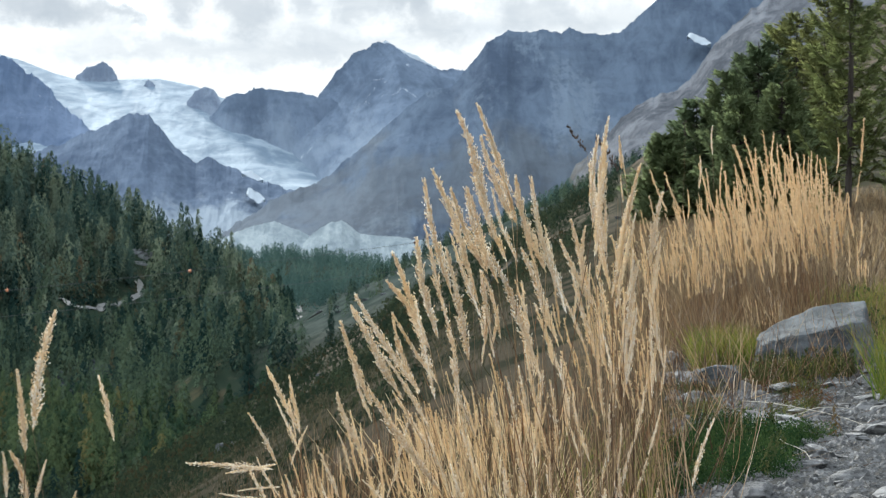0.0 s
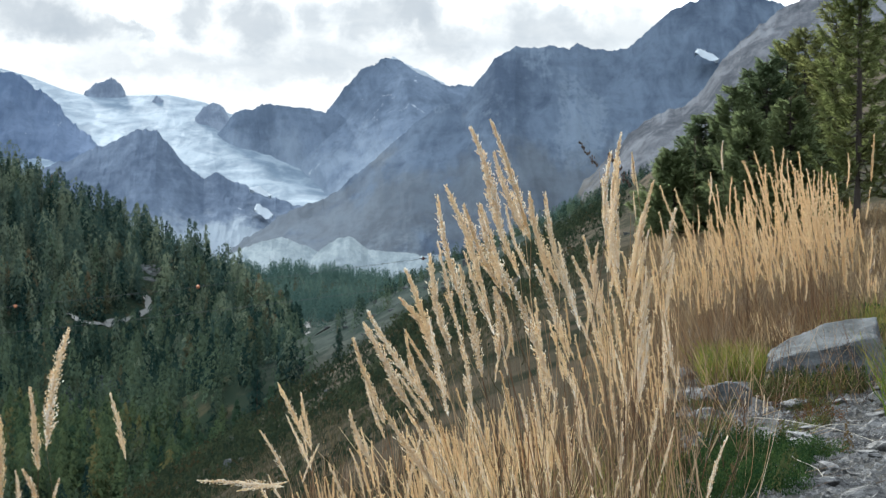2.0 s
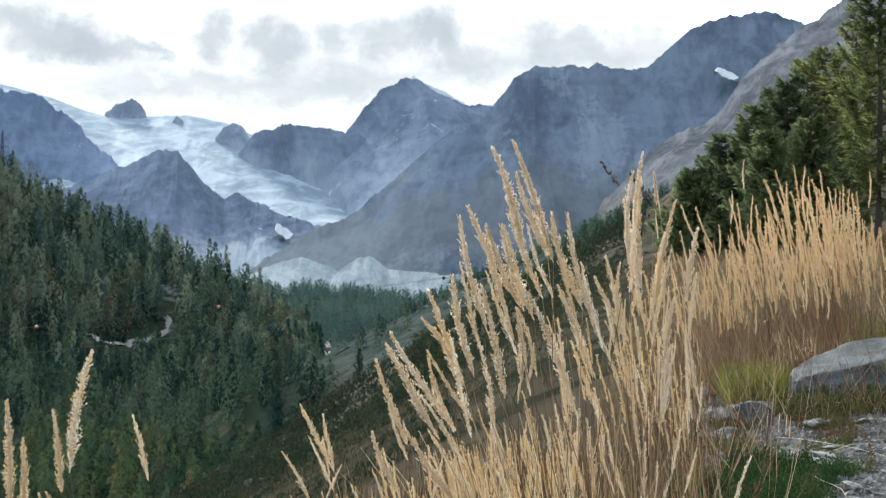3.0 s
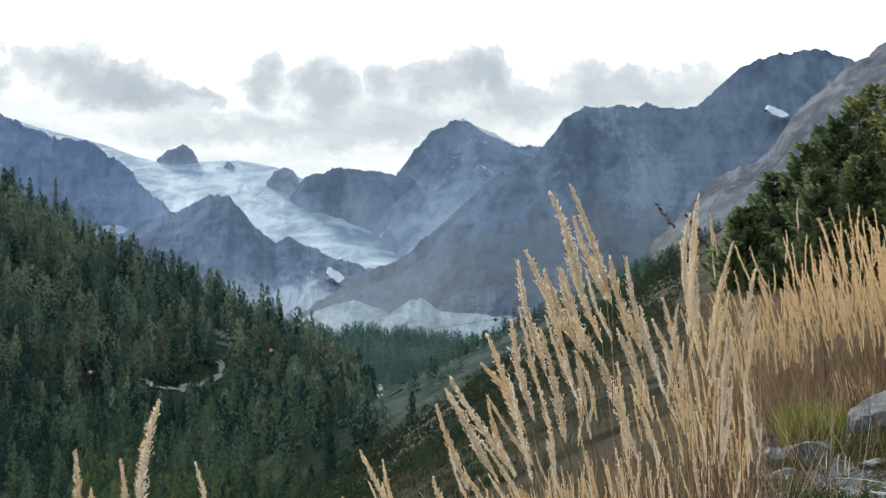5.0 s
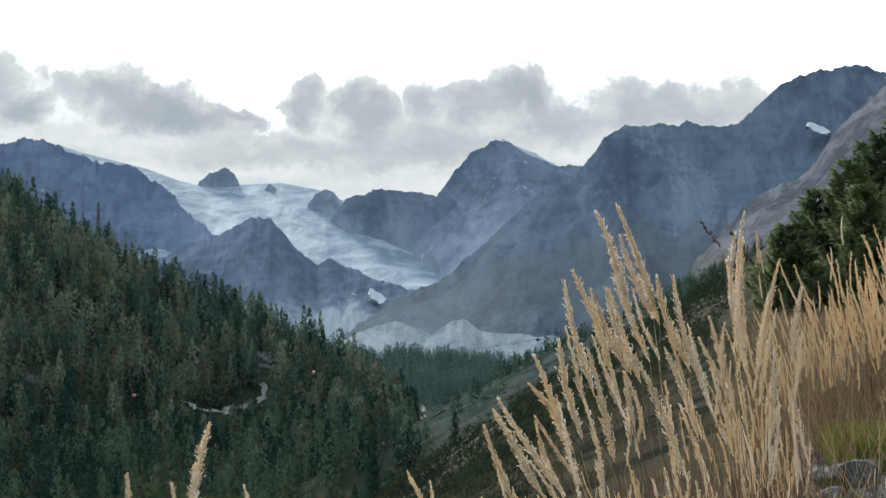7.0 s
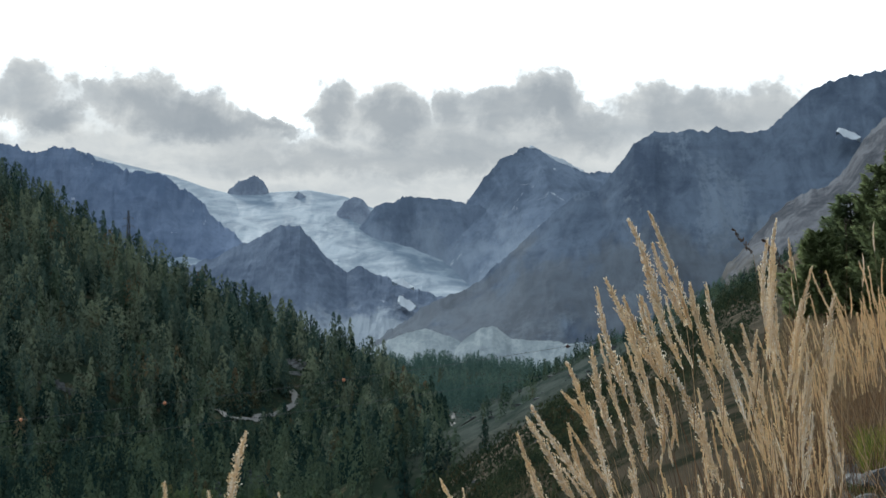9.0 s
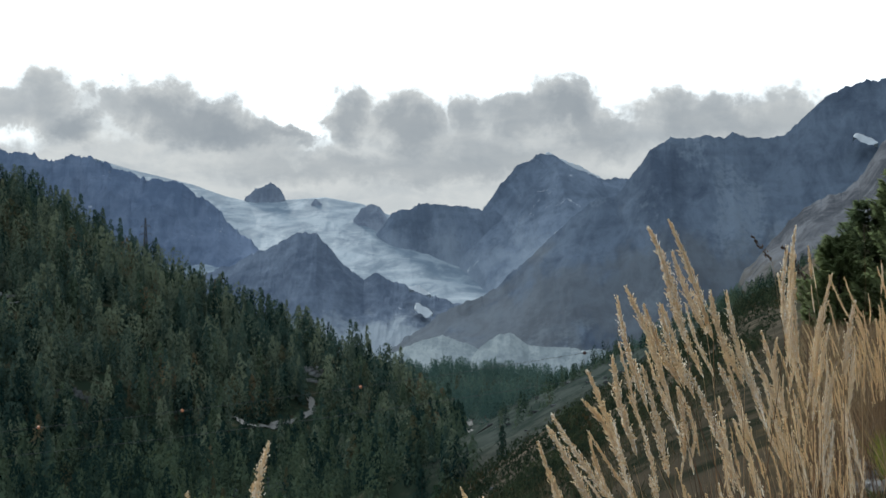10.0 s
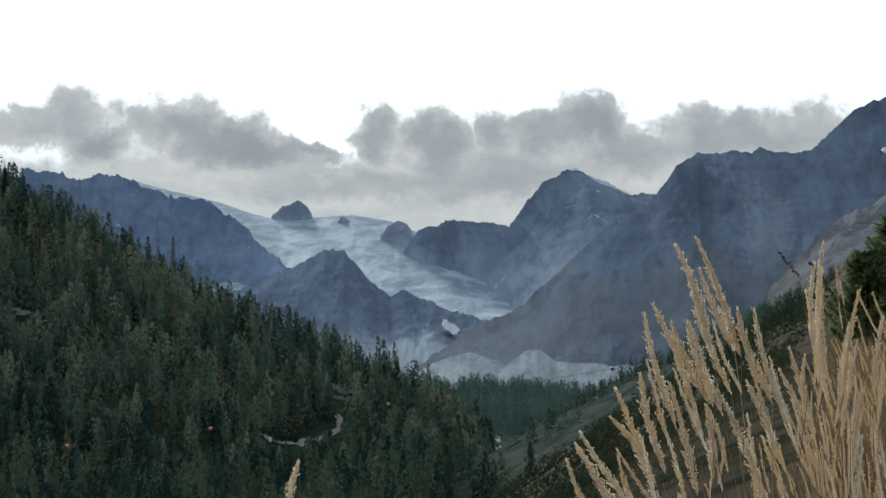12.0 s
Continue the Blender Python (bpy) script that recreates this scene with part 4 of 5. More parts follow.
# ---- boulders and slate on the path ----
def lump(seed, sx, sy, sz, facets=9, grain=0.012, n=5):
    """A split block: a rounded body cut by a few flat faces, with a rough grain."""
    r = random.Random(seed)
    bm = bmesh.new()
    bmesh.ops.create_icosphere(bm, subdivisions=n, radius=1)
    cuts = []
    for k in range(facets):
        d = Vector((r.gauss(0, 1), r.gauss(0, 1), r.gauss(0, 0.8))).normalized()
        cuts.append((d, r.uniform(0.5, 0.8)))
    for v in bm.verts:
        p = v.co.copy()
        for d, c in cuts:
            over = p.dot(d) - c
            if over > 0:
                p -= d * over * 0.94
        p += p.normalized() * (noise.noise(p * 2.3 + Vector((seed, 0, 0))) * 0.07 + noise.noise(p * 9) * 0.02)
        p += Vector((noise.noise(p * 26), noise.noise(p * 26 + Vector((5, 0, 0))), noise.noise(p * 26 + Vector((0, 7, 0))))) * grain
        v.co = (p.x * sx, p.y * sy, p.z * sz)
    me = bpy.data.meshes.new("stone")
    bm.to_mesh(me)
    bm.free()
    return me


def stone(name, label, me, mat, x, y, z, turn=0, tilt=0, group="", lean=0):
    if not me.materials:
        me.materials.append(mat)
    ob = new(name, me)
    ob.matrix_world = pose(x, y, z, tilt, lean, turn)
    return tagged(ob, label, "stone", group)


def cut_boulder():
    """The split boulder: a wedge with a pale sloping top and a darker front face."""
    bm = bmesh.new()
    lower = [(-0.29, -0.10, -0.15), (0.05, -0.17, -0.15), (0.36, -0.12, -0.15), (0.40, 0.20, -0.15), (0.0, 0.30, -0.15), (-0.27, 0.18, -0.15)]
    upper = [(-0.285, -0.075, 0.045), (-0.02, -0.135, 0.115), (0.25, -0.09, 0.165), (0.31, 0.17, 0.25), (0.05, 0.25, 0.205), (-0.25, 0.15, 0.085)]
    a, b = [bm.verts.new(p) for p in lower], [bm.verts.new(p) for p in upper]
    for k in range(6):
        bm.faces.new((a[k], a[(k + 1) % 6], b[(k + 1) % 6], b[k]))
    bm.faces.new(b)
    bm.faces.new(a[::-1])
    bmesh.ops.bevel(bm, geom=bm.edges[:], offset=0.016, segments=2, affect="EDGES", profile=0.6)
    bmesh.ops.triangulate(bm, faces=bm.faces[:])
    for _ in range(4):
        bmesh.ops.subdivide_edges(bm, edges=[e for e in bm.edges if e.calc_length() > 0.03], cuts=1, use_grid_fill=True)
        bmesh.ops.triangulate(bm, faces=bm.faces[:])
    for v in bm.verts:
        p = v.co
        d = noise.noise(p * 7) * 0.016 + noise.noise(p * 21) * 0.007 + noise.noise(p * 60) * 0.003
        layer = math.floor(p.z * 28 + noise.noise(p * 5) * 1.2) % 2 * 0.004 if p.z < 0.12 else 0
        v.co = p + p.normalized() * (d - layer)
        v.co.x *= 0.9
    me = bpy.data.meshes.new("boulder")
    bm.to_mesh(me)
    bm.free()
    return me


bx, by = 0.2015 * 8.3, 8.3
stone("boulder", "large blue-grey split boulder with a flat sloping top in dry grass", cut_boulder(), BOULDER, bx, by, height_at(bx, by) + 0.06, 0)
spot = meet(147, -97, 3, 20)
stone("rock", "low grey lichened rock half sunk in turf", lump(3, 0.115, 0.13, 0.08), BOULDER, spot.x + 0.03, spot.y + 0.05, spot.z + 0.03)
spot = meet(166, -80, 3, 20)
stone("rock", "small grey stone beside the boulder", lump(4, 0.05, 0.05, 0.035), SLATE, spot.x - 0.03, spot.y, spot.z + 0.02)
spot = meet(176, -113, 3, 20)
stone("slate_slab", "flat pale slate slab lying on the path", lump(5, 0.15, 0.11, 0.022, 12), SLATE, spot.x, spot.y, spot.z + 0.012, 15, 4)
spot = meet(200, -139, 3, 20)
stone("slate_slab", "thin pale slate slab at the edge of the herbs", lump(6, 0.14, 0.035, 0.018, 12), SLATE, spot.x, spot.y, spot.z + 0.012, 12, 3)
spot = meet(172, -155, 3, 20)
stone("slate_slab", "pale angular slate stone beside the herb mat", lump(7, 0.07, 0.06, 0.03, 12), SLATE, spot.x, spot.y, spot.z + 0.015, 40)


def rubble_by_boulder():
    """Lichened stones heaped in the turf beside the boulder, and pale slates lying on the path before them."""
    r = random.Random(17)
    shapes = [lump(60 + k, 1, 1, 0.7, 10, 0.02, 3) for k in range(5)]
    for me in shapes:
        me.materials.append(SLATE)
    flats = [lump(70 + k, 1, 1, 1, 12, 0.02, 3) for k in range(4)]
    for me in flats:
        me.materials.append(PALE_SLATE)
    for k in range(26):
        p = meet(r.uniform(124, 168), r.uniform(-98, -78), 3, 20)
        s = 0.016 + 0.05 * r.random() ** 2
        ob = new("rock", shapes[k % 5])
        ob.matrix_world = pose(p.x, p.y, p.z + 0.25 * s, r.uniform(-20, 20), r.uniform(-20, 20), r.uniform(0, 360)) @ Matrix.Diagonal((s * 1.3, s, s, 1))
        tagged(ob, "lichened grey stone half sunk in the turf beside the boulder", "stone", "stones beside the boulder")
    for k in range(16):
        p = meet(r.uniform(165, 196), r.uniform(-122, -108), 3, 20)
        s = r.uniform(0.025, 0.065)
        ob = new("slate_slab", flats[k % 4])
        ob.matrix_world = pose(p.x, p.y, p.z + 0.01, r.uniform(-10, 10), r.uniform(-10, 10), r.uniform(0, 360)) @ Matrix.Diagonal((s * 1.5, s, s * 0.22, 1))
        tagged(ob, "pale flat slate slab lying on the path", "stone", "slabs on the path")


rubble_by_boulder()
CHIPS = [lump(40 + k, 1, 1, 1, 12, 0.02, 2) for k in range(12)]


def scatter_slates():
    r = random.Random(3)
    made = 0
    while made < 260:
        x, y = r.uniform(0.75, 2.2), r.uniform(4.6, 8.6)
        if x / y < 0.15 + 0.03 * math.sin(y * 3) or (x / y < 0.2 and y < 6.7 and r.random() < 0.8):
            continue
        s = r.lognormvariate(0, 0.6) * 0.026
        ob = new("slate_stone", CHIPS[made % 12])
        if not ob.data.materials:
            ob.data.materials.append(SLATE)
        m = pose(x, y, height_at(x, y) + 0.12 * s, r.uniform(-14, 14), r.uniform(-14, 14), r.uniform(0, 360))
        ob.matrix_world = m @ Matrix.Diagonal((s * r.uniform(0.8, 1.7), s, s * r.uniform(0.2, 0.45), 1))
        tagged(ob, "small flat grey slate stone lying on the path", "stone", "stones on the path")
        made += 1


scatter_slates()


def gravel():
    r = np.random.RandomState(4)
    n = 24000
    y = r.uniform(4.2, 9.2, n)
    x = y * r.uniform(0.125, 0.28, n)
    z = ground_height(x, y)
    s = np.exp(r.normal(0, 0.5, n)) * 0.0085
    base = np.array([(1, 0, 0), (-0.5, 0.8, 0), (-0.5, -0.8, 0), (0.1, 0.1, 0.6), (-0.3, 0.2, 0.5)])
    tri = np.array([(0, 1, 3), (1, 4, 3), (1, 2, 4), (2, 3, 4), (2, 0, 3)])
    t = r.uniform(0, 6.28, n)[:, None]
    w = base[None] * r.uniform(0.6, 1.3, (n, 5, 1)) * s[:, None, None]
    v = np.stack([w[..., 0] * np.cos(t) - w[..., 1] * np.sin(t) + x[:, None], w[..., 0] * np.sin(t) + w[..., 1] * np.cos(t) + y[:, None], w[..., 2] + z[:, None] - 0.001], -1)
    f = (tri[None] + 5 * np.arange(n)[:, None, None]).reshape(-1, 3)
    tagged(mesh_object("path_gravel", v.reshape(-1, 3), f, SLATE), "loose grey slate gravel on the path", "gravel", kind="stuff")


gravel()


# ---- grasses ----
def ribbon_mesh(roots, tips, width, bow, rng, seg=4):
    """Blades or stalks from roots to tips, bowed, thinning to the tip; each a folded ribbon."""
    n = len(roots)
    u = np.linspace(0, 1, seg + 1)[None, :, None]
    d = tips - roots
    side = np.stack([-d[:, 1], d[:, 0], 0 * d[:, 0]], -1) + rng.normal(0, 0.4, (n, 3)) * np.linalg.norm(d, axis=1)[:, None] * 0.3
    side /= np.linalg.norm(side, axis=1)[:, None] + 1e-9
    turn = rng.normal(0, 1, (n, 3))
    turn -= d * (turn * d).sum(1, keepdims=True) / ((d * d).sum(1, keepdims=True) + 1e-9)
    turn /= np.linalg.norm(turn, axis=1)[:, None] + 1e-9
    mid = roots[:, None] + d[:, None] * u + bow[:, None, None] * np.sin(u * math.pi) * side[:, None]
    w = (width[:, None, None] * (1 - 0.75 * u)) * turn[:, None]
    v = np.stack([mid - w, mid + w], 2).reshape(n, -1, 3)
    k = np.arange(seg)
    q = np.stack([2 * k, 2 * k + 1, 2 * k + 3, 2 * k + 2], -1)
    f = (q[None] + (2 * (seg + 1)) * np.arange(n)[:, None, None]).reshape(-1, 4)
    return v.reshape(-1, 3), f


def panicle(seed, nodes, branches, width=0.05, size=0.03, loose=1.0, core=0.15):
    """A seed head one unit long: an axis with whorls of short upright branches, each strung with spikelets."""
    r = random.Random(seed)
    v, f = [], []
    bend = r.uniform(-0.06, 0.06)
    axis = lambda s: Vector((bend * math.sin(s * 3), 0.4 * bend * math.sin(s * 2), s))

    def spikelet(c, way, ln, wd):
        a = Matrix.Rotation(r.uniform(0, 6.28), 3, way) @ way.orthogonal().normalized()
        b = way.cross(a)
        n = len(v)
        v.append(tuple(c))
        for j in range(3):
            g = 2.094 * j
            v.append(tuple(c + way * ln * 0.4 + (a * math.cos(g) + b * math.sin(g)) * wd))
        v.append(tuple(c + way * ln))
        for j in range(3):
            m = (j + 1) % 3
            f.extend([(n, n + 1 + m, n + 1 + j), (n + 1 + j, n + 1 + m, n + 4)])

    for k in range(nodes):
        s = 0.97 * (k + r.uniform(0, 0.6)) / nodes
        fork = axis(s)
        full = min(1.0, 0.35 + 4 * s) * (1 - s) ** 0.65
        lobe = 0.75 + 0.5 * r.random()
        for m in range(branches):
            t = r.uniform(0, 6.283)
            long = (0.03 + 0.17 * full * lobe) * r.uniform(0.5, 1.1)
            spread = loose * width * full * lobe * r.uniform(0.3, 1.2) / long
            out = Vector((math.cos(t), math.sin(t), 0))
            way = (out * spread + Vector((0, 0, 1))).normalized()
            beads = max(2, int(long / (size * 0.62)))
            for q in range(beads):
                u = (q + 0.6) / beads
                c = fork + way * long * u + Vector((r.gauss(0, 1), r.gauss(0, 1), r.gauss(0, 1))) * size * 0.2
                if c.z > 1.04:
                    continue
                turn = (way + out * r.uniform(-0.1, 0.6) + Vector((r.gauss(0, 0.25), r.gauss(0, 0.25), 0))).normalized()
                ln = size * r.uniform(0.7, 1.25)
                spikelet(c, turn, ln, ln * r.uniform(0.2, 0.32))
    n, rings, sides = len(v), 13, 6
    for k in range(rings):
        s = k / (rings - 1)
        full = min(1.0, 0.1 + 5 * s) * (1.02 - s) ** 0.65
        for j in range(sides):
            t = 2 * math.pi * j / sides + 0.5 * k
            rad = 0.004 + core * width * full * r.uniform(0.6, 1.15)
            v.append(tuple(axis(s) + Vector((math.cos(t) * rad, math.sin(t) * rad, r.uniform(-0.02, 0.02)))))
    f += [(n + k * sides + j, n + k * sides + (j + 1) % sides, n + (k + 1) * sides + (j + 1) % sides, n + (k + 1) * sides + j) for k in range(rings - 1) for j in range(sides)]
    me = bpy.data.meshes.new("seed_head")
    me.from_pydata(v, [], f)
    return me


def with_material(meshes, mat):
    for me in meshes:
        me.materials.append(mat)
    return meshes


FINE = with_material([panicle(k, 30, 6, width=0.06, size=0.022) for k in range(8)], HEAD)
SLIM = with_material([panicle(20 + k, 27, 4, width=0.048, size=0.023) for k in range(6)], HEAD)
COARSE = with_material([panicle(50 + k, 13, 2, width=0.042, size=0.045, loose=0.9, core=0.55) for k in range(6)], HEAD_FAR)
DARK = with_material([panicle(70, 7, 2, width=0.03, size=0.11, loose=1.4, core=0.0)], DARK_HEAD)


def head_pose(foot, tip, wide=1.0, turn=0.0):
    d = Vector(tip) - Vector(foot)
    q = d.to_track_quat("Z", "Y").to_matrix().to_4x4()
    s = d.length
    return Matrix.Translation(foot) @ q @ Matrix.Rotation(turn, 4, "Z") @ Matrix.Diagonal((s * wide, s * wide, s, 1))


def at_distance(a, e, y):
    return Vector((a / 1000 * y, y, EYE + e / 1000 * y))


def placed_tussock(label, heads, y, spread, root, extra, blades, seed, meshes=FINE, twins=1):
    """A tussock whose main seed heads are set one by one; more stalks and short heads fill its body."""
    r = random.Random(seed)
    rng = np.random.RandomState(seed)
    base = Vector((root[0], root[1], height_at(*root) - 0.02))
    t = empty("grass_tussock", *base, label, "grass", "tussocks of feather grass")
    roots, tips, widths, bows = [], [], [], []

    def head(foot, tip, mesh, wide):
        shared("seed_head", mesh, t, Matrix.Translation(-base) @ head_pose(foot, tip, wide, r.uniform(0, 6.28)))
        k = Vector((r.gauss(0, 0.07), r.gauss(0, 0.07), 0))
        roots.append(Vector((k.x, k.y, height_at(base.x + k.x, base.y + k.y) - base.z - 0.02)))
        tips.append(foot - base)
        widths.append(r.uniform(0.0012, 0.0019))
        bows.append(r.uniform(-0.02, 0.02))

    for k, (ta, te, fa, fe) in enumerate(heads):
        d = y + r.uniform(-spread, spread)
        tip, foot = at_distance(ta, te, d), at_distance(fa, fe, d + r.uniform(-0.04, 0.04))
        long = (tip - foot).length
        head(foot, tip, r.choice(meshes), min(1.25, max(0.75, 0.19 / long)) * r.uniform(0.85, 1.1))
        for twin in range(twins):
            shift = Vector((r.uniform(-0.014, 0.014), r.uniform(-0.025, 0.025), r.uniform(-0.08, -0.01)))
            head(foot + shift * 1.2, foot.lerp(tip, r.uniform(0.6, 0.9)) + shift, r.choice(SLIM), 1.0)
    for k in range(extra):
        ta, te, fa, fe = r.choice(heads)
        d = y + r.uniform(-spread, spread * 3)
        mix = r.uniform(0.25, 0.8)
        tip = at_distance(ta, te, d).lerp(base, mix * 0.75) + Vector((r.gauss(0, 0.05), r.gauss(0, 0.05), r.gauss(0, 0.03)))
        down = (base + Vector((r.gauss(0, 0.06), r.gauss(0, 0.06), 0)) - tip).normalized()
        head(tip + down * r.uniform(0.1, 0.17), tip, r.choice(SLIM), 0.95)
    n = len(roots)
    R, T = np.array([tuple(p) for p in roots]), np.array([tuple(p) for p in tips])
    pick = rng.randint(0, n, blades)
    up = rng.uniform(0.25, 1.0, (blades, 1))
    br = R[pick] + rng.normal(0, 0.05, (blades, 3)) * (1, 1, 0)
    bt = br + (T[pick] - R[pick]) * up + rng.normal(0, 0.025, (blades, 3))
    R, T = np.concatenate([R, br]), np.concatenate([T, bt])
    w = np.concatenate([widths, rng.uniform(0.0009, 0.0019, blades)])
    b = np.concatenate([bows, rng.normal(0, 0.03, blades)])
    ob = mesh_object("straw", *ribbon_mesh(R, T, w, b, rng, 5), STEM, t)
    tagged(ob, "brown dry stalks", kind="stuff")
    return t


FAN = ((16, 56, 40, -9), (6, 52, 25, -10), (20, 39, 37, -6), (-11, 15, 5, -47), (-7, 20, 16, -40), (5, 11, 23, -34), (12, 11, 30, -40), (40, 18, 56, -34), (47, 17, 62, -43), (-14, -17, -2, -71), (-27, -25, -8, -79), (-31, -41, -6, -78), (-47, -48, -11, -101), (-54, -63, -37, -109), (-50, -55, -24, -100), (-56, -102, -42, -134), (-38, -100, 1, -154), (2, -22, 15, -83), (19, -34, 24, -74), (30, -53, 27, -77), (26, -27, 49, -77), (42, -22, 62, -70))
SHEAF = ((89, 50, 84, -15), (83, 40, 81, -9), (94, 40, 96, 22), (107, 25, 95, -33), (118, 10, 112, -30), (69, -6, 80, -46), (77, -9, 76, -39), (63, -17, 82, -52), (101, 7, 94, -33), (106, -27, 101, -70), (113, -45, 118, -76), (79, 25, 89, -24))
LOW = ((-94, -88, -76, -124), (-82, -93, -76, -122), (-105, -114, -88, -141), (-72, -120, -78, -134), (-137, -142, -91, -144), (-116, -147, -88, -141), (-18, -115, -24, -143), (-67, -131, -54, -159), (-42, -149, -26, -164))
SIDE = ((-209, -61, -221, -125), (-256, -88, -253, -145), (-247, -108, -245, -155), (-231, -93, -225, -137), (-238, -137, -235, -162), (-214, -141, -220, -165), (-234, -137, -223, -168), (-197, -158, -201, -173))
placed_tussock("tall straw-coloured feather grass with seed heads leaning outwards", FAN, 3.05, 0.09, (0.24, 3.15), 40, 260, 1)
placed_tussock("upright sheaf of straw-coloured feather grass in seed", SHEAF, 3.9, 0.2, (0.42, 4.0), 26, 220, 2, twins=2)
placed_tussock("low straw-coloured grass with drooping seed heads", LOW, 3.7, 0.15, (-0.15, 3.7), 26, 100, 3, SLIM)
placed_tussock("few close stalks of straw-coloured grass in seed", SIDE, 2.0, 0.05, (-0.42, 2.0), 0, 8, 4, twins=0)
placed_tussock("single thin stalk of straw-coloured grass in seed", ((-186, -95, -177, -130),), 2.95, 0.01, (-0.46, 2.95), 0, 1, 5, SLIM, twins=0)


def lone_stalk(label, heads, y, mesh, seed):
    r = random.Random(seed)
    rng = np.random.RandomState(seed)
    ta, te, fa, fe = heads
    tip, foot = at_distance(ta, te, y), at_distance(fa, fe, y)
    x = foot.x + (foot.x - tip.x) * 2.0
    base = Vector((x, y, height_at(x, y)))
    t = empty("grass_stalk", *base, label, "grass")
    shared("seed_head", mesh, t, Matrix.Translation(-base) @ head_pose(foot, tip, 1.1))
    v, f = ribbon_mesh(np.array([(0, 0, -0.02)]), np.array([tuple(foot - base)]), np.array([0.0016]), np.array([0.02]), rng, 6)
    mesh_object("stalk", v, f, STEM, t)


lone_stalk("thin stalk with a dark brown seed head", (66, 45, 77, 31), 4.6, DARK[0], 1)
lone_stalk("bent stalk with a dark brown seed head", (82, 39, 95, 20), 4.6, DARK[0], 6)
lone_stalk("upright stalk with a small dark brown seed head", (130, 49, 130, 40), 8.4, DARK[0], 2)
lone_stalk("upright stalk with a slim straw seed head", (145, 47, 145, 31), 8.6, SLIM[0], 3)
lone_stalk("slim straw stalk in seed beside the tussocks", (138, 30, 138, 12), 8.2, SLIM[1], 4)


def tussock(seed, heads, height, splay, blades):
    """A tussock of dry grass in seed at the origin."""
    r = random.Random(seed)
    rng = np.random.RandomState(seed)
    t = empty("grass_tussock", 0, 0, 0, "clump of dry straw-coloured feather grass in seed on the hillside", "grass", "tussocks of feather grass")
    R, T = [], []
    for k in range(heads):
        root = Vector((r.gauss(0, 0.08), r.gauss(0, 0.08), -0.03))
        way = Vector((r.gauss(-0.12, splay), r.gauss(0, splay), 1)).normalized()
        h = height * r.uniform(0.6, 1.0)
        long = r.uniform(0.16, 0.25) * height
        foot = root + way * (h - long)
        tip = foot + (way + Vector((r.gauss(-0.05, 0.06), r.gauss(0, 0.06), 0))).normalized() * long
        shared("seed_head", r.choice(COARSE), t, head_pose(foot, tip, 1.0, r.uniform(0, 6.28)))
        R.append(tuple(root))
        T.append(tuple(foot))
    n = len(R)
    R, T = np.array(R), np.array(T)
    pick = rng.randint(0, n, blades)
    br = R[pick] + rng.normal(0, 0.06, (blades, 3)) * (1, 1, 0)
    bt = br + (T[pick] - R[pick]) * rng.uniform(0.2, 1.0, (blades, 1)) + rng.normal(0, 0.03, (blades, 3))
    R, T = np.concatenate([R, br]), np.concatenate([T, bt])
    ob = mesh_object("straw", *ribbon_mesh(R, T, rng.uniform(0.0009, 0.002, n + blades), rng.normal(0, 0.03, n + blades), rng, 4), STAND_STEM, t)
    tagged(ob, "brown dry stalks", kind="stuff")
    return t


# how high the stand on the shoulder rises
STAND_TOP = curve(((108, -4), (121, 7), (139, 17), (160, 33), (169, 34), (181, 45), (187, 47), (196, 59), (203, 53), (210, 48), (215, 18), (222, 10)))


def plant_tussocks():
    r = random.Random(9)
    kinds = [tussock(100 + k, 13, 1.0, 0.10 if k < 3 else 0.18, 34) for k in range(5)]
    spots = []
    # behind the nearest tufts
    for k in range(12):
        y = r.uniform(4.3, 6.6)
        a = r.uniform(-5, 118)
        top = EYE + float(np.interp(a, (-5, 35, 70, 118), (-96, -82, -58, -34))) / 1000 * y - height_at(a / 1000 * y, y)
        spots.append((a / 1000 * y, y, top * r.uniform(0.85, 1.06)))
    # tawny plumes on the bank below the nearest tufts
    for k in range(15):
        y = r.uniform(4.5, 5.7)
        a = r.uniform(-66, 22)
        top = EYE + float(np.interp(a, (-70, -50, -26, 14, 25), (-140, -122, -113, -92, -80))) / 1000 * y - height_at(a / 1000 * y, y)
        spots.append((a / 1000 * y, y, top * r.uniform(0.8, 1.05)))
    # the bright stand on the shoulder
    for k in range(28):
        y = r.uniform(8.9, 12.0)
        a = 0.118 + 0.096 * r.random() ** 0.7
        top = EYE + float(STAND_TOP(a)) * y - height_at(a * y, y)
        spots.append((a * y, y, top * (r.uniform(0.95, 1.04) if k % 3 == 0 else r.uniform(0.76, 0.95))))
    for k in range(6):
        y = r.uniform(8.7, 9.6)
        spots.append((y * r.uniform(0.118, 0.235), y, r.uniform(0.22, 0.38)))
    for k in range(4):
        y = r.uniform(9.5, 13)
        spots.append((y * r.uniform(0.226, 0.262), y, r.uniform(0.3, 0.45)))
    for k in range(4):
        y = r.uniform(5.8, 8.2)
        spots.append((y * r.uniform(0.085, 0.128), y, r.uniform(0.7, 0.9)))
    for k, (x, y, s) in enumerate(spots):
        ob = kinds[k % 5] if k < 5 else copy_thing(kinds[k % 5], Matrix())
        ob.matrix_basis = Matrix.Translation((x, y, height_at(x, y))) @ Matrix.Rotation(r.uniform(-0.6, 0.6), 4, "Z") @ Matrix.Diagonal((s, s, s, 1))


plant_tussocks()


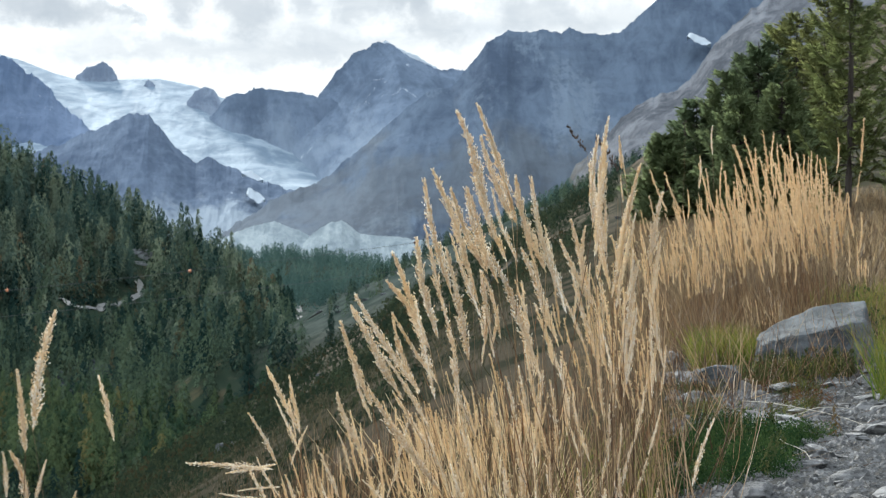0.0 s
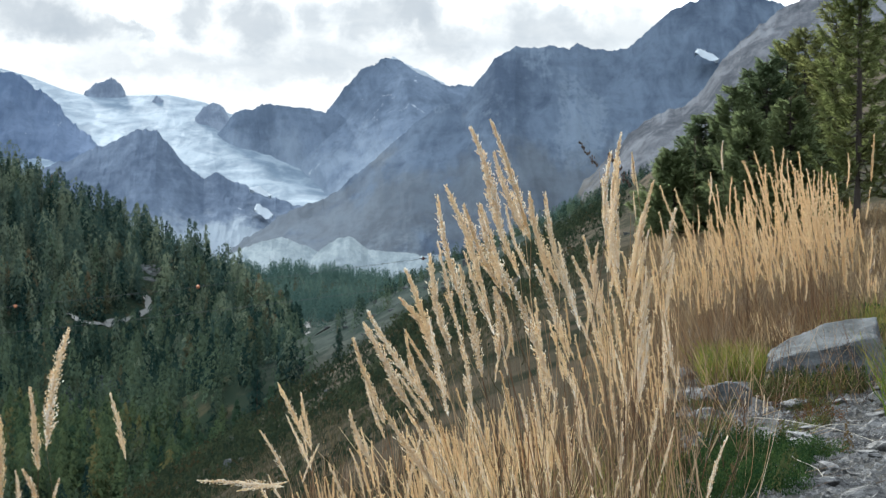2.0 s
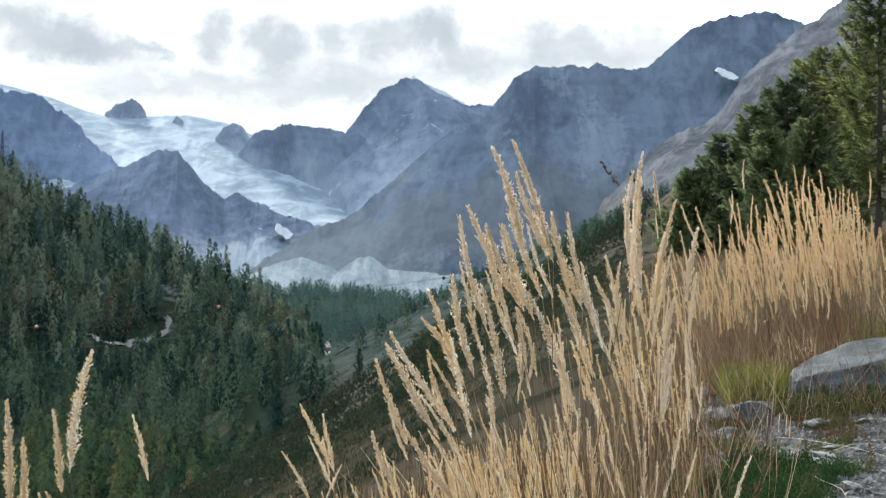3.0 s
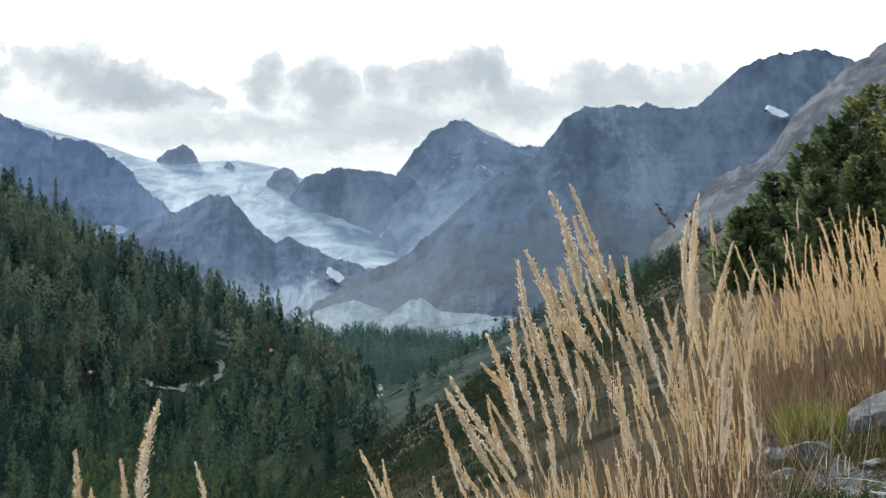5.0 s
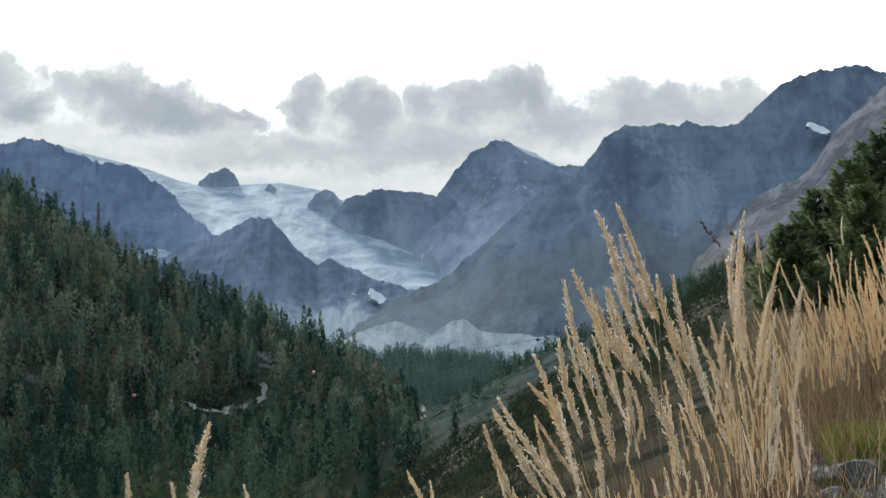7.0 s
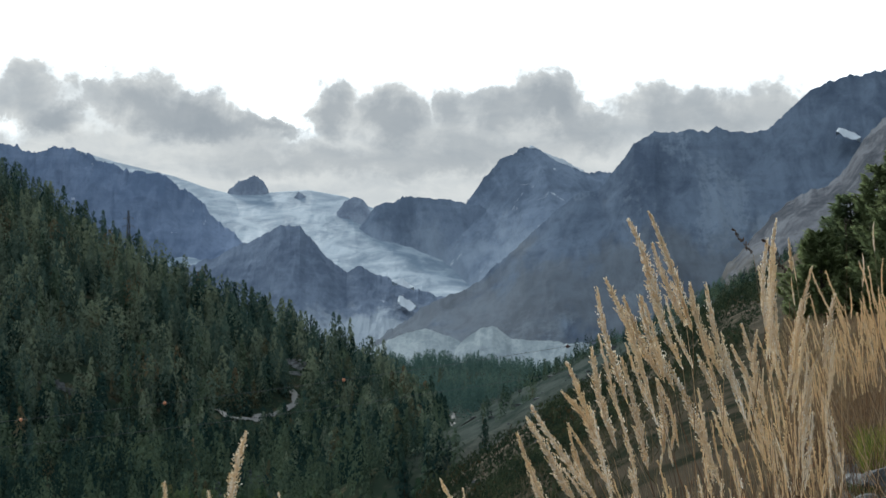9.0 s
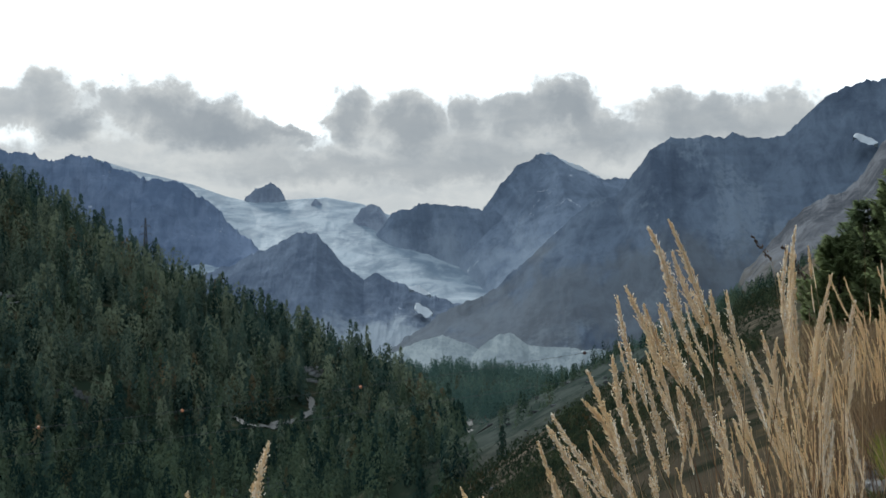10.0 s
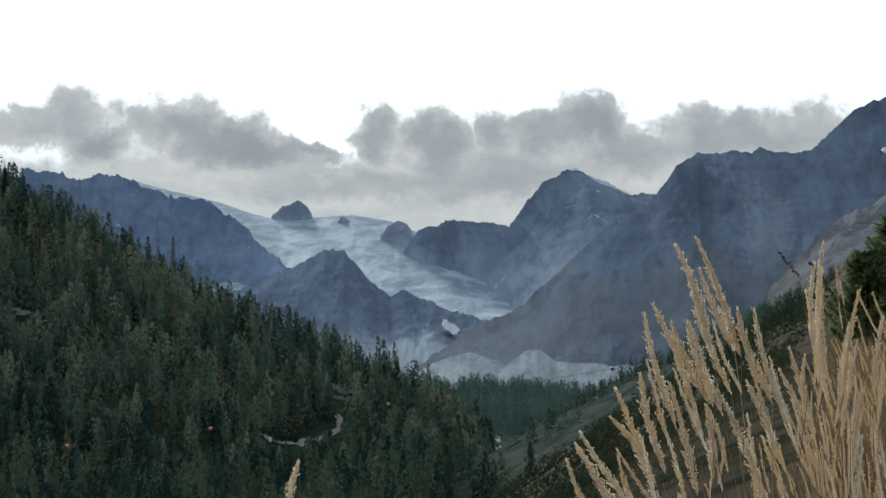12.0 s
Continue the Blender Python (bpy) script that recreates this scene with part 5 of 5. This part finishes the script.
def turf(name, label, n, box, tall, width, mat, seed, keep=None, lean=(0, 0), bow=0.03, seg=3, wild=0.35):
    """Grass that nobody could count: short blades over a stretch of ground."""
    rng = np.random.RandomState(seed)
    a = rng.uniform(box[0], box[1], n)
    y = np.sqrt(rng.uniform(box[2] ** 2, box[3] ** 2, n))
    x = a * y
    if keep is not None:
        ok = keep(x, y)
        x, y = x[ok], y[ok]
    n = len(x)
    roots = np.stack([x, y, ground_height(x, y) - 0.005], -1)
    h = rng.uniform(tall[0], tall[1], n)
    tips = roots + np.stack([rng.normal(lean[0], wild, n) * h, rng.normal(lean[1], wild, n) * h, h], -1)
    v, f = ribbon_mesh(roots, tips, rng.uniform(width[0], width[1], n), rng.normal(0, bow, n), rng, seg)
    return tagged(mesh_object(name, v, f, mat), label, "grass", kind="stuff")


at_turf = hash_noise(33)
turf("dry_turf", "dry brown hillside grass round the tussocks", 14000, (0.10, 0.30, 8.8, 16), (0.06, 0.24), (0.0015, 0.003), HAY, 1)
turf("stand_stalks", "bent tawny dry stalks at the foot of the tall stand", 450, (0.116, 0.214, 8.6, 9.5), (0.12, 0.42), (0.0013, 0.0028), HAY, 21, lambda x, y: fractal(at_turf, x * 3 + 11, y * 3, 3) > -0.1, lean=(-0.12, 0), bow=0.05, seg=4, wild=0.28)
turf("hillside_grass", "dry tawny grass on the hillside further up", 18000, (0.10, 0.34, 16, 60), (0.1, 0.3), (0.004, 0.009), HAY, 2)
turf("undergrowth_grass", "tangled dry grass between the tussocks", 4800, (-0.16, 0.15, 3.2, 8.5), (0.1, 0.36), (0.0010, 0.0019), STEM, 3, lambda x, y: x / y < 0.118 + 0.05 * fractal(at_turf, x * 5, y * 5, 3), wild=0.17)
turf("green_grass", "fresh green grass beside the boulder", 1150, (0.138, 0.169, 8.3, 8.85), (0.06, 0.2), (0.0015, 0.003), BLADE, 4, lean=(-0.25, 0))
turf("green_grass", "green grass among the dry stalks of the hillside", 800, (0.2, 0.26, 9.5, 11), (0.12, 0.3), (0.0015, 0.003), BLADE, 8)
turf("green_grass", "tuft of green and dry grass at the edge of the path", 420, (0.236, 0.262, 7.1, 7.7), (0.12, 0.3), (0.0015, 0.003), BLADE, 5)
turf("green_grass", "sparse green blades at the foot of the tussocks", 450, (0.02, 0.12, 3.8, 6.5), (0.1, 0.26), (0.001, 0.002), BLADE, 6)
TUFT = [crown_shape(rng, "pine", 64, 0.62, 1.6) for _ in range(6)]
SPRIG = [crown_shape(rng, "larch", 70, 0.42, 1.5) for _ in range(5)]


def herbs(name, label, count, box, tall, shapes, mat, seed, keep):
    r = np.random.RandomState(seed)
    a, y = r.uniform(box[0], box[1], count), r.uniform(box[2], box[3], count)
    x = a * y
    ok = keep(x, y)
    x, y = x[ok], y[ok]
    wood(name, label, np.stack([x, y, ground_height(x, y)], -1), r.uniform(tall[0], tall[1], len(x)), shapes, mat, seed, 0.004, "herb")


in_mat = lambda x, y: np.hypot((x / y - 0.160) / 0.047, (y - 6.05) / 0.6) + 1.3 * fractal(at_turf, x * 4, y * 4 + 3, 3) < 0.95
herbs("herb_mat", "low mat of dark green feathery herbs on the path", 1900, (0.108, 0.215, 5.3, 6.9), (0.025, 0.085), TUFT, HERB_LEAF, 7, in_mat)
herbs("herb_sprigs", "upright green and brown sprigs in the herb mat", 90, (0.108, 0.215, 5.3, 6.9), (0.05, 0.12), SPRIG, HERB_DULL, 27, in_mat)
herbs("boulder_herbs", "tangle of dull green and brown herbs at the foot of the boulder", 150, (0.163, 0.224, 7.72, 8.1), (0.05, 0.13), SPRIG, HERB_DULL, 31, lambda x, y: fractal(at_turf, x * 6 + 3, y * 6, 3) > -0.15)
herbs("hillside_shrubs", "low dark green shrubs on the dry hillside", 70, (0.212, 0.262, 9.0, 11.5), (0.1, 0.24), TUFT, HERB_LEAF, 33, lambda x, y: fractal(at_turf, x * 1.5 + 3, y * 1.5, 3) > 0.0)
herbs("red_herbs", "rusty red low herbs between the stones", 260, (0.135, 0.215, 7.1, 8.2), (0.025, 0.075), TUFT, HERB_RUST, 28, lambda x, y: fractal(at_turf, x * 5 + 7, y * 5, 3) > 0.02)
herbs("green_herbs", "low dull green herbs between the stones", 900, (0.118, 0.205, 6.9, 8.25), (0.02, 0.06), TUFT, HERB_DULL, 29, lambda x, y: fractal(at_turf, x * 4 + 21, y * 4, 3) > -0.02 + 2.2 * np.maximum(0, x / y - 0.165))
turf("short_grass", "short green and yellow turf between the stones", 2400, (0.125, 0.215, 6.7, 8.4), (0.015, 0.07), (0.0008, 0.0018), BLADE, 10, lambda x, y: fractal(at_turf, x * 4 + 21, y * 4, 3) > 0.02 + 0.6 * np.maximum(0, np.abs(x / y - 0.16) / 0.045 - 0.4), seg=2)
turf("fallen_straw", "few pale straws lying across the path", 60, (0.15, 0.25, 5.5, 8.2), (0.02, 0.06), (0.0012, 0.002), STEM, 12, lean=(3.0, 0.0), bow=0.01)
turf("slope_grass", "dull tufts of grass on the steep bank", 9000, (-0.2, 0.08, 8, 60), (0.06, 0.22), (0.003, 0.008), BANK_GRASS, 13, lambda x, y: x < 0.1 * y - 0.8)
turf("stray_stalks", "single dry stalks standing at the edge of the path", 260, (0.11, 0.165, 4.8, 8.4), (0.15, 0.55), (0.0011, 0.002), STEM, 14, lean=(-0.1, 0), bow=0.03, seg=5)
turf("boulder_stalks", "bent dry stalks round the boulder", 170, (0.168, 0.245, 7.5, 8.1), (0.1, 0.38), (0.001, 0.0018), STEM, 15, lean=(0.1, 0), bow=0.05, seg=5)
turf("pale_leaf_tuft", "leaning tuft of pale buff grass leaves", 130, (0.018, 0.042, 4.35, 4.7), (0.35, 0.62), (0.0012, 0.0024), BUFF, 16, lean=(0.0, 0), bow=0.04, seg=4)
turf("boulder_herbs", "low green herbs growing against the boulder", 2200, (0.165, 0.222, 7.75, 8.12), (0.02, 0.09), (0.0009, 0.002), BLADE, 18, lambda x, y: fractal(at_turf, x * 6 + 40, y * 6, 3) > 0.0, seg=2)


def path_straw(label, a, b):
    """A pale dead stalk fallen across the path."""
    p, q = meet(*a, 3, 20), meet(*b, 3, 20)
    mid = [p.lerp(q, k / 8) + Vector((0.012 * math.sin(k * 1.3), 0, 0.012 + 0.02 * math.sin(math.pi * k / 8))) for k in range(9)]
    v, f = tube([m - p for m in mid], 0.0020, 0.0011, 5)
    ob = mesh_object("dry_straw", v, f, STRAW)
    ob.matrix_world = Matrix.Translation(p)
    tagged(ob, label, "straw")


path_straw("long pale dead stalk fallen across the path", (164, -104), (236, -118))
path_straw("pale dead stalk lying over the herb mat", (178, -124), (204, -138))
path_straw("short pale dead stalk lying on the slates", (190, -112), (226, -108))
for a, e in ((160, -88), (166, -89), (170, -90), (172, -91)):
    lone_stalk("short pale grass stalk in seed between the stones", (a, e, a - 1, e - 11), 7.0, SLIM[2], int(a))
